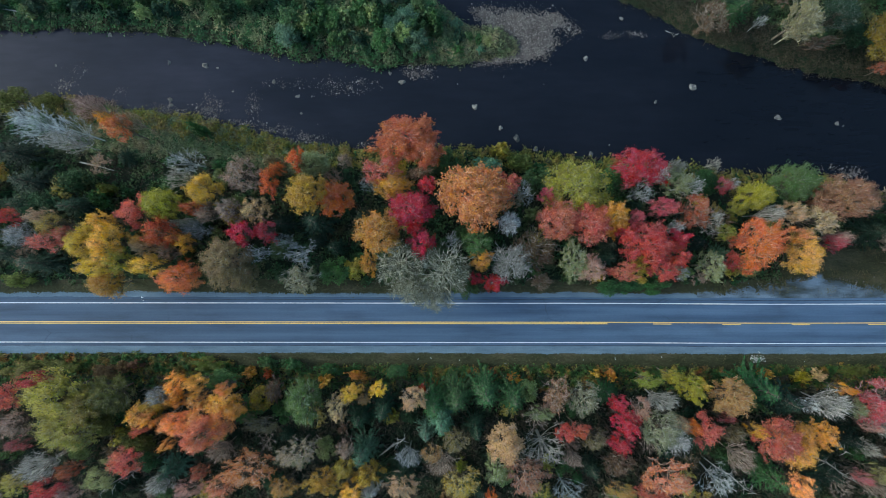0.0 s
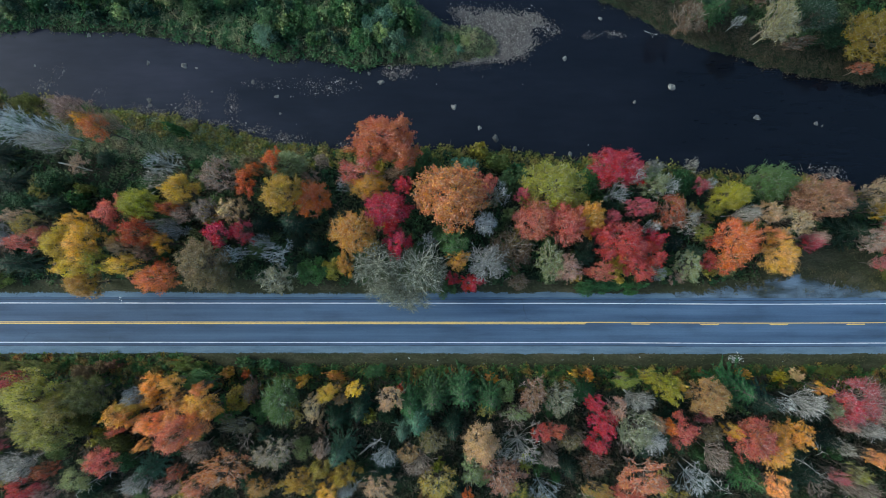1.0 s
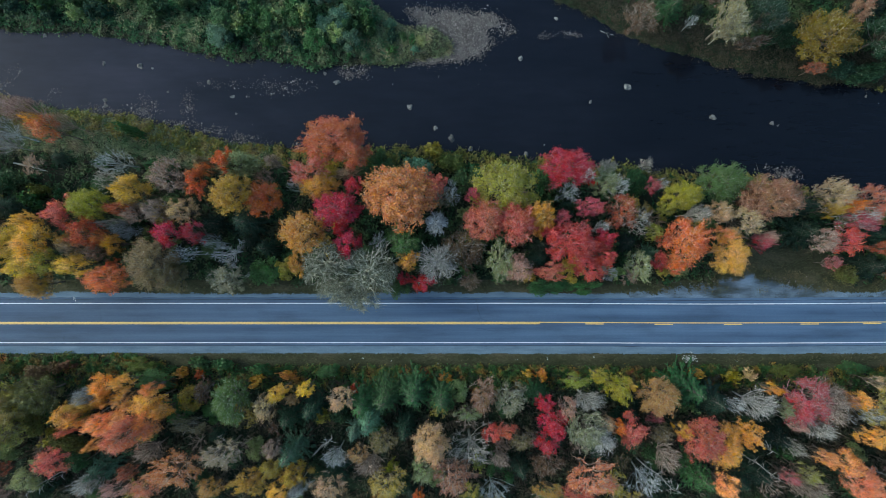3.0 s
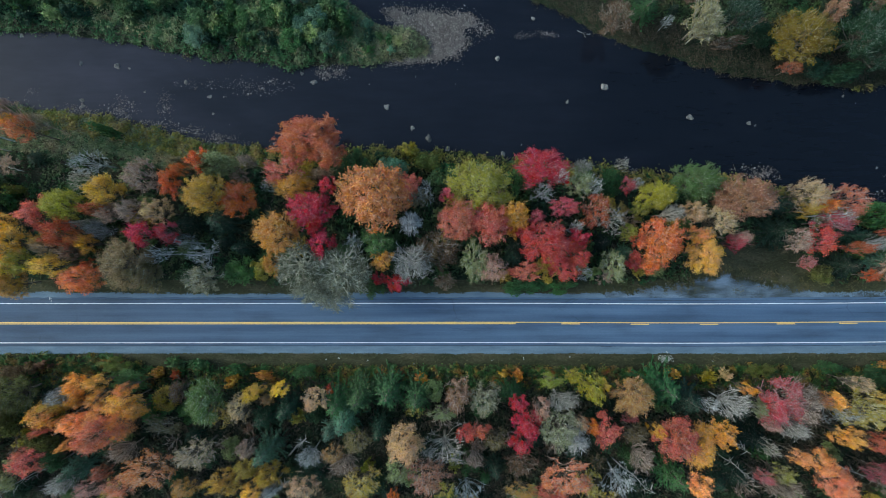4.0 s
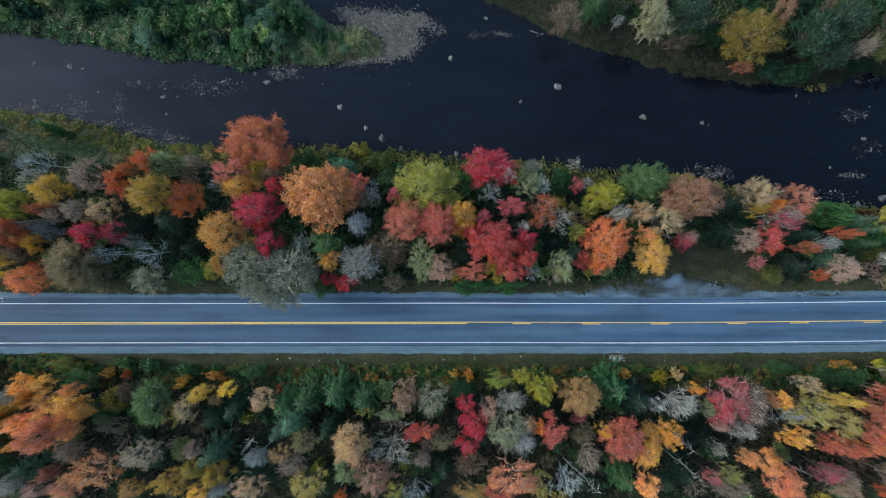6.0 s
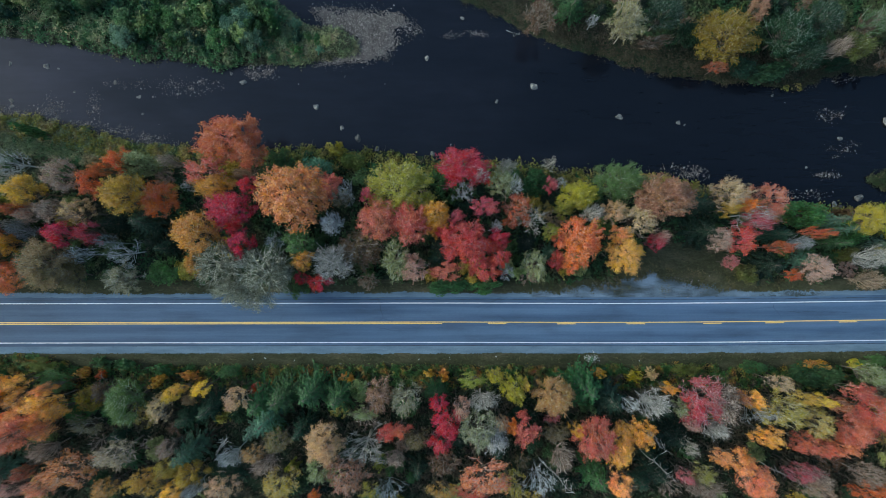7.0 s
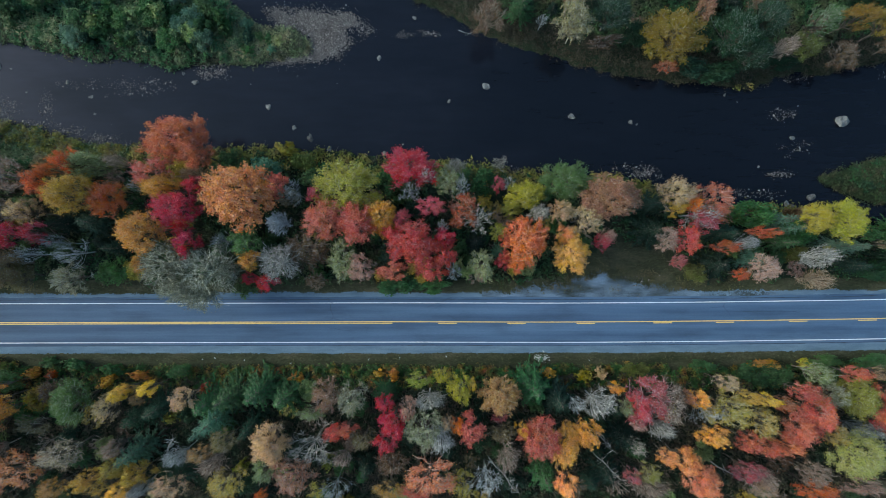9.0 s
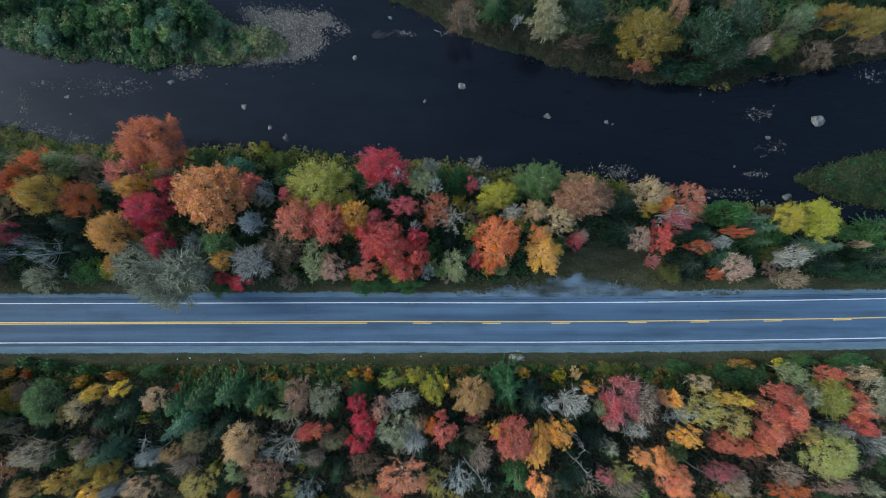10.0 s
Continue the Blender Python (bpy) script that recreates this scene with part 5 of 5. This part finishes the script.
scatter("bank_growth", "pale green sedge between the alders on the far bank", "shrubs", GLADE_GRASS, 37, 700, 24, (-90, 2, 35, 48), lambda x, y: (shore(x, y) > 1.5) & (wobble(x * 0.5, y * 0.5) > 0.1), 0.13, 0.5, 1.6)
scatter("bank_growth", "dry grey-brown grass on the far bank slope", "grass", BANK_GRASS, 38, 3000, 18, (22, 130, 28, 48), lambda x, y: (shore(x, y) > 0.0) & (shore(x, y) < 6.5 + 2 * wobble(x, y)), 0.1, 0.4, 0.6)
scatter("island_growth", "low olive and dark green scrub on the river island", "shrubs", ISLAND_LEAF, 25, 1500, 20, (103, 135, 5, 20),
        lambda x, y: inside_by(ISLAND, x, y) > 0.1, 0.115, 0.42, 0.9)
scatter("verge_hedge", "green and rust coloured scrub edging the verge", "shrubs", HEDGE_LEAF, 26, 2900, 26, (-90, 130, -26, -18),
        lambda x, y: (side_of(x, y) < -7.6 + np.clip((-34 - x) / 8, 0, 1) * 1.9 + 0.4 * wobble(x, y)) & (side_of(x, y) > -11.5), 0.15, 0.42, 1.2)
scatter("brushwood", "grey-brown tangle of bare brushwood stems", "brushwood", BRUSH, 27, 3400, 9, (-90, 130, -48, -22), lambda x, y: side_of(x, y) < -11.0, 0.045, 0.8, 2.6, True)
scatter("bank_litter", "lilac-brown fringe of dead stems and litter at the waterline", "brushwood", BANK_TWIG, 36, 1500, 12, (-90, -12, 15, 31), lambda x, y: (shore(x, y) > -0.75) & (shore(x, y) < 0.5) & (y < 30), 0.05, 0.42, 0.4, True)
scatter("brushwood", "grey-brown tangle of bare brushwood stems", "brushwood", BRUSH, 28, 1500, 9, (-90, 130, -5, 27),
        lambda x, y: (side_of(x, y) > 8.0) & (shore(x, y) > 0.0) & ~clearing(x, y) & (y < 28), 0.045, 0.7, 1.7, True)
scatter("grass", "dry olive grass tufts on the road verge", "grass", DRY_GRASS, 29, 2600, 7, (-90, 130, -22.5, -5),
        lambda x, y: ((side_of(x, y) < -5.4) & (side_of(x, y) > -9.0)) | ((side_of(x, y) > 5.2) & (side_of(x, y) < 7.4)), 0.025, 0.18, 0.35, True)
scatter("grass", "dull green and straw-coloured grass in the riverside glade", "grass", GLADE_GRASS, 32, 2400, 18, (-70, -18, 9, 27), glade_at, 0.11, 0.42, 0.7)
scatter("glade_scrub", "low green scrub in the riverside glade", "shrubs", ALDER_LEAF, 34, 240, 24, (-70, -18, 9, 27), lambda x, y: glade_at(x, y) & (wobble(x, y) > 0.05), 0.15, 0.5, 1.0)
scatter("grass", "dull grass creeping over the edge of the pull-off", "grass", DRY_GRASS, 39, 520, 10, (44, 88, -8.5, -3.5), lambda x, y: (side_of(x, y) > 5.4) & (wobble(x * 1.3, y * 1.3) > 0.0), 0.07, 0.28, 0.25)
scatter("grass", "dry olive grass tufts in the clearing", "grass", DRY_GRASS, 30, 1000, 7, (56, 84, -8, 3), lambda x, y: clearing(x, y) & (side_of(x, y) > 6.6), 0.02, 0.16, 0.4, True)


# ---- stones ----
def stone_mould(seed):
    bm = bmesh.new()
    bmesh.ops.create_icosphere(bm, subdivisions=2, radius=1.0)
    for v in bm.verts:
        v.co *= 1 + 0.6 * noise.noise(v.co * 1.2 + Vector((seed * 7.1, 0, 0))) + 0.12 * noise.noise(v.co * 2.6 + Vector((0, seed * 3.3, 0)))
        v.co.z *= 0.62
    mesh = bpy.data.meshes.new("stone")
    bm.to_mesh(mesh)
    bm.free()
    mesh.materials.append(STONE)
    return mesh


STONES = [stone_mould(s) for s in range(6)]


def stone(x, y, r):
    ob = tagged(new("river_stone", STONES[dice.randrange(6)]), "pale grey boulder standing out of the dark river" if r > 0.7 else "small pale stone breaking the river surface", "stone", "river stones", "thing")
    ob.matrix_basis = pose(x, y, max(float(ground(x, y)), RIVER - 0.15) + 0.2 * r, 0, 0, dice.uniform(0, 360)) @ Matrix.Diagonal((r, r * dice.uniform(0.7, 1.0), r * dice.uniform(0.7, 1.0), 1))


stone(-49.6, 33.7, 0.41)
stone(-43.1, 33.2, 0.66)
stone(-40.9, 32.7, 0.33)
stone(-38.0, 28.5, 0.33)
stone(-30.6, 30.3, 0.41)
stone(-26.3, 27.6, 0.41)
stone(-25.7, 24.6, 0.33)
stone(-22.7, 22.6, 0.25)
stone(-7.4, 30.2, 0.66)
stone(-9.6, 31.8, 0.41)
stone(5.7, 25.7, 0.57)
stone(10.9, 31.2, 0.25)
stone(10.4, 22.0, 0.49)
stone(13.3, 20.0, 0.74)
stone(16.8, 18.2, 0.49)
stone(26.8, 17.2, 0.49)
stone(30.1, 18.9, 0.25)
stone(32.2, 41.8, 0.41)
stone(25.8, 34.5, 0.49)
stone(38.5, 26.7, 0.41)
stone(45.2, 29.3, 0.66)
stone(60.6, 23.9, 0.57)
stone(71.3, 22.8, 0.49)
stone(72.4, 22.4, 0.33)
stone(-60.3, 38.7, 0.49)
stone(-49.4, 26.9, 0.49)
stone(-49.2, 25.9, 0.41)
stone(73.3, 15.7, 0.25)
stone(54.2, 12.2, 0.49)
stone(-70.2, 33.1, 0.33)
stone(-64.9, 32.2, 0.33)
stone(18.2, 29.9, 0.25)
stone(2.6, 29.8, 0.25)
stone(109.6, 22.8, 1.15)
stone(88.4, 27.7, 0.33)
stone(100.6, 19.8, 0.49)
stone(104.0, 9.1, 0.82)
stone(94.5, 14.6, 0.33)
stone(99.5, 8.0, 0.57)
stone(100.6, 7.6, 0.41)
stone(96.8, 9.0, 0.33)
stone(101.9, 17.7, 0.33)
stone(101.7, 25.7, 0.25)
stone(89.9, 9.0, 0.33)
stone(90.6, 26.4, 0.25)
stone(118.3, 32.1, 0.33)
stone(118.8, 30.7, 0.41)


def stones_at(x, y, z, size, rng):
    """Small eight-sided stones, each turned and sized at random."""
    m = len(x)
    s = size * np.clip(np.exp(rng.normal(-0.15, 0.5, (m, 1))), 0.4, 2.8)
    c = np.stack([x, y, z], 1)
    t = rng.uniform(0, 6.283, m)
    u = np.stack([np.cos(t), np.sin(t), np.zeros(m)], 1) * s
    w = np.stack([-np.sin(t), np.cos(t), np.zeros(m)], 1) * s * 0.7
    h = np.array([0, 0, 1.0]) * s * 0.5
    v = np.stack([c + u, c + w, c - u, c - w, c + h, c - h], 1).reshape(-1, 3)
    k = np.arange(m)[:, None] * 6
    return v, np.concatenate([k + np.array([[i, (i + 1) % 4, 4]]) for i in range(4)] + [k + np.array([[(i + 1) % 4, i, 5]]) for i in range(4)])


def pebbles(name, label, seed, count, cx, cy, rx, ry, size):
    """A patch of small stones at or just under the water's surface."""
    rng = np.random.default_rng(seed)
    a, q = rng.uniform(0, 6.283, count), np.sqrt(rng.uniform(0, 1, count)) * (1 + 0.25 * rng.normal(size=count))
    x, y = cx + rx * q * np.cos(a), cy + ry * q * np.sin(a)
    heart = rng.integers(0, max(3, count // 14), count)
    loose = rng.uniform(0, 1, count) < 0.3
    x = np.where(loose, x, x[heart] + rng.normal(0, 0.5, count))
    y = np.where(loose, y, y[heart] + rng.normal(0, 0.28, count))
    z = np.maximum(ground(x, y), RIVER - 0.03) + 0.02
    v, f = stones_at(x, y, z, size, rng)
    tagged(new(name, mesh_of(name, v, f, PEBBLE)), label, "stones", kind="stuff")


pebbles("river_pebbles", "scatter of small stones breaking the shallow water", 40, 162, -68.5, 29.8, 2.0, 1.0, 0.11)
pebbles("river_pebbles", "scatter of small stones breaking the shallow water", 41, 72, -67.5, 32.4, 4.1, 1.4, 0.09)
pebbles("river_pebbles", "scatter of small stones breaking the shallow water", 42, 270, -42.2, 25.4, 2.9, 1.6, 0.11)
pebbles("river_pebbles", "scatter of small stones breaking the shallow water", 43, 396, -36.8, 22.4, 4.1, 1.0, 0.11)
pebbles("river_pebbles", "scatter of small stones breaking the shallow water", 44, 108, -34.2, 24.7, 1.4, 1.6, 0.10)
pebbles("river_pebbles", "scatter of small stones breaking the shallow water", 45, 468, -17.8, 29.8, 5.6, 1.6, 0.09)
pebbles("river_pebbles", "scatter of small stones breaking the shallow water", 46, 468, -4.5, 32.1, 2.7, 1.2, 0.11)
pebbles("river_pebbles", "scatter of small stones breaking the shallow water", 47, 126, -29.1, 30.0, 4.1, 1.0, 0.09)
pebbles("river_pebbles", "scatter of small stones breaking the shallow water", 48, 468, -26.0, 19.0, 5.1, 0.8, 0.11)
pebbles("river_pebbles", "scatter of small stones breaking the shallow water", 49, 54, -58.3, 28.3, 1.4, 1.4, 0.10)
pebbles("river_pebbles", "scatter of small stones breaking the shallow water", 50, 288, -50.6, 24.9, 6.1, 0.5, 0.10)
pebbles("river_pebbles", "scatter of small stones breaking the shallow water", 51, 540, 8.8, 34.3, 5.1, 0.5, 0.10)
pebbles("river_pebbles", "scatter of small stones breaking the shallow water", 52, 198, 33.4, 38.8, 4.6, 0.6, 0.09)
pebbles("river_pebbles", "scatter of small stones breaking the shallow water", 53, 162, 98.6, 24.2, 2.5, 1.0, 0.10)
pebbles("river_pebbles", "scatter of small stones breaking the shallow water", 54, 126, 101.2, 17.9, 3.1, 1.8, 0.09)
# this patch stands in for a pale streak of floating foam
pebbles("river_pebbles", "scatter of small stones breaking the shallow water", 55, 216, 98.1, 13.3, 2.3, 0.4, 0.10)
pebbles("river_pebbles", "scatter of small stones breaking the shallow water", 56, 324, 73.5, 13.3, 3.1, 0.8, 0.11)
pebbles("river_pebbles", "scatter of small stones breaking the shallow water", 57, 234, 93.5, 9.7, 5.1, 0.8, 0.10)
pebbles("river_pebbles", "scatter of small stones breaking the shallow water", 58, 108, 119.1, 30.7, 3.1, 1.2, 0.10)
pebbles("river_pebbles", "scatter of small stones breaking the shallow water", 59, 90, 101.7, 30.5, 2.5, 0.6, 0.10)
pebbles("river_pebbles", "scatter of small stones breaking the shallow water", 60, 162, 72.3, 14.4, 4.1, 0.8, 0.10)
pebbles("river_pebbles", "scatter of small stones breaking the shallow water", 61, 216, 48.7, 13.9, 5.1, 0.8, 0.10)
for i, (x, y, rx, ry, m) in enumerate([(-42, 25.6, 2.2, 2.6, 130), (-34.5, 26.4, 1.2, 2.6, 90), (-30, 21.2, 3.2, 1.2, 160), (-23, 20, 3.6, 0.8, 130), (-50, 25.2, 3, 1, 110), (-12, 18.9, 4, 0.5, 90)]):
    pebbles("river_pebbles", "pale stones and driftwood bits along the shallow margin", 80 + i, 2 * m, x, y, rx, ry, 0.1)

rng = np.random.default_rng(60)
bx, by = rng.uniform(4, 27, 16000), rng.uniform(32, 45, 16000)
on_bar = inside_by(GRAVEL_BAR, bx, by) + 0.35 * wobble(bx * 1.9, by * 1.9) > rng.exponential(0.35, 16000) * -1.0
bx, by = bx[on_bar][:7000], by[on_bar][:7000]
tagged(new("gravel_bar", mesh_of("gravel_bar", *stones_at(bx, by, np.maximum(ground(bx, by), RIVER - 0.03) + 0.03, 0.085, rng), PEBBLE)), "pale grey gravel bar at the tip of the far bank", "stones", kind="stuff")
pebbles("pull_off_stones", "loose grey stones scattered over the pull-off", 62, 900, 65, -6.4, 11, 1.6, 0.07)


# ---- fallen wood and small things ----
def log(x0, y0, x1, y1, r, label):
    rng = np.random.default_rng(int(abs(x0 * 10)))
    a, c = np.array([x0, y0, float(ground(x0, y0)) + r + 0.5]), np.array([x1, y1, float(ground(x1, y1)) + r + 0.3])
    pieces = [tube([a, a * 0.5 + c * 0.5 + rng.normal(0, 0.08, 3), c], [r, r * 0.8, r * 0.35], 7)]
    for t in (0.45, 0.62, 0.78, 0.9):
        p = a + (c - a) * t
        pieces.append(tube([p, p + rng.normal(0, 0.5, 3) + (0, 0, 0.25)], [r * 0.4, 0.015], 4))
    ob = tagged(new("fallen_log", mesh_of("fallen_log", *join(pieces), PALE_TWIG, True)), label, "log", "fallen logs", "thing")
    ob.color = srgb(176, 176, 170)


log(-64.3, 15.3, -58.2, 13.8, 0.16, "pale fallen log lying in the undergrowth")
log(-73.9, 14.0, -71.3, 13.8, 0.14, "pale fallen log lying in the undergrowth")
log(-79.8, 42.9, -72.6, 41.5, 0.16, "weathered fallen log on the far river bank")
log(40.2, 39.5, 42.6, 38.8, 0.06, "weathered fallen branch at the waterline")
log(-14.7, 11.4, -13.2, 13.2, 0.1, "pale fallen branch among the shrubs")

def leaning_trunk(x0, y0, x1, y1, top, r):
    """A dead trunk, bare and pale, leaning with its top at (x1, y1, top)."""
    rng = np.random.default_rng(int(abs(x0 * 10 + y0)))
    a, c = np.array([x0, y0, float(ground(x0, y0)) - 0.3]), np.array([x1, y1, top])
    bend = rng.normal(0, 0.22, (3, 3))
    pieces = [tube([a, a * 0.7 + c * 0.3 + bend[0], a * 0.45 + c * 0.55 + bend[1], a * 0.2 + c * 0.8 + bend[2], c], [r, r * 0.8, r * 0.6, r * 0.4, r * 0.15], 7)]
    for t in np.linspace(0.35, 0.97, 24):
        p = a + (c - a) * t
        side = unit(rng.normal(0, 1, 3) * (1, 1, 0.4)) * rng.uniform(0.5, 1.5)
        pieces.append(tube([p, p + side * 0.6 + (0, 0, 0.1), p + side], [0.05, 0.035, 0.01], 4))
    ob = tagged(new("leaning_dead_trunk", mesh_of("leaning_dead_trunk", *join(pieces), PALE_TWIG, True)), "pale bare dead trunk leaning among the trees", "dead tree", "leaning dead trunks", "thing")
    ob.color = srgb(164, 162, 156)


leaning_trunk(-48.0, -35.2, -54.6, -39.2, 9, 0.13)
leaning_trunk(-11.0, -36.0, -5.9, -30.2, 8, 0.17)
leaning_trunk(-9.6, -38.9, -11.9, -39.9, 8, 0.13)
leaning_trunk(62.4, -34.5, 65.4, -36.8, 9, 0.1)
leaning_trunk(-42.5, -24.4, -43.3, -26.6, 8, 0.13)
leaning_trunk(44.7, -35.7, 49.3, -38.4, 10, 0.12)
leaning_trunk(82.6, -36.3, 86.4, -38.0, 9, 0.13)
leaning_trunk(62.0, -29.8, 64.2, -32.2, 9, 0.1)
leaning_trunk(97.1, -37.1, 97.4, -37.0, 8, 0.12)
leaning_trunk(-67.0, -27.3, -63.7, -27.5, 9, 0.1)

# a clump of white asters by the shoulder and a pale scrap on the asphalt
aster = tagged(new("aster_clump"), "clump of small white wild flowers at the road edge", "flowers", kind="thing")
aster.matrix_basis = pose(54.4, -18.9, float(ground(54.4, -18.9)))
rng = np.random.default_rng(71)
tip = np.stack([rng.normal(0, 0.75, 160), rng.normal(0, 0.38, 160), rng.uniform(0.35, 0.8, 160)], 1)
stem = part("stem", mesh_of("aster_stems", *spikes(tip * (0.5, 0.5, 0.0), tip, 0.02), PALE_TWIG), aster)
tagged(stem, kind="stuff").color = srgb(70, 96, 50)
bloom = part("flower", mesh_of("aster_flowers", *leaf_sprays(rng, tip[:90], 0.11, 0.7), LEAF), aster, "small white flower heads")
tagged(bloom, kind="stuff").color = srgb(206, 206, 202)
rng = np.random.default_rng(73)
fx = np.concatenate([rng.uniform(-8, 14, 10), rng.uniform(20, 75, 8)])
fy = road_y(fx) + rng.uniform(-9.6, -5.8, 18)
heads = np.repeat(np.stack([fx, fy, ground(fx, fy) + 0.35], 1), 3, 0) + rng.normal(0, 0.08, (54, 3))
flowers = tagged(new("verge_flowers", mesh_of("verge_flowers", *leaf_sprays(rng, heads, 0.07, 0.7), WHITE_PAINT)), "scattered tiny white wild flowers on the grass verge", "flowers", kind="stuff")
scrap = new("roadside_scrap", mesh_of("roadside_scrap", *leaf_sprays(np.random.default_rng(72), np.array([(0, 0, 0.06), (0.25, 0.2, 0.07), (0.3, -0.25, 0.06), (0.05, 0.3, 0.06)]), 0.1, 0.85), WHITE_PAINT))
scrap.location = (-52.2, -8.7, 0.0)
tagged(scrap, "small crumpled pale scrap lying on the asphalt edge", "litter", kind="thing")
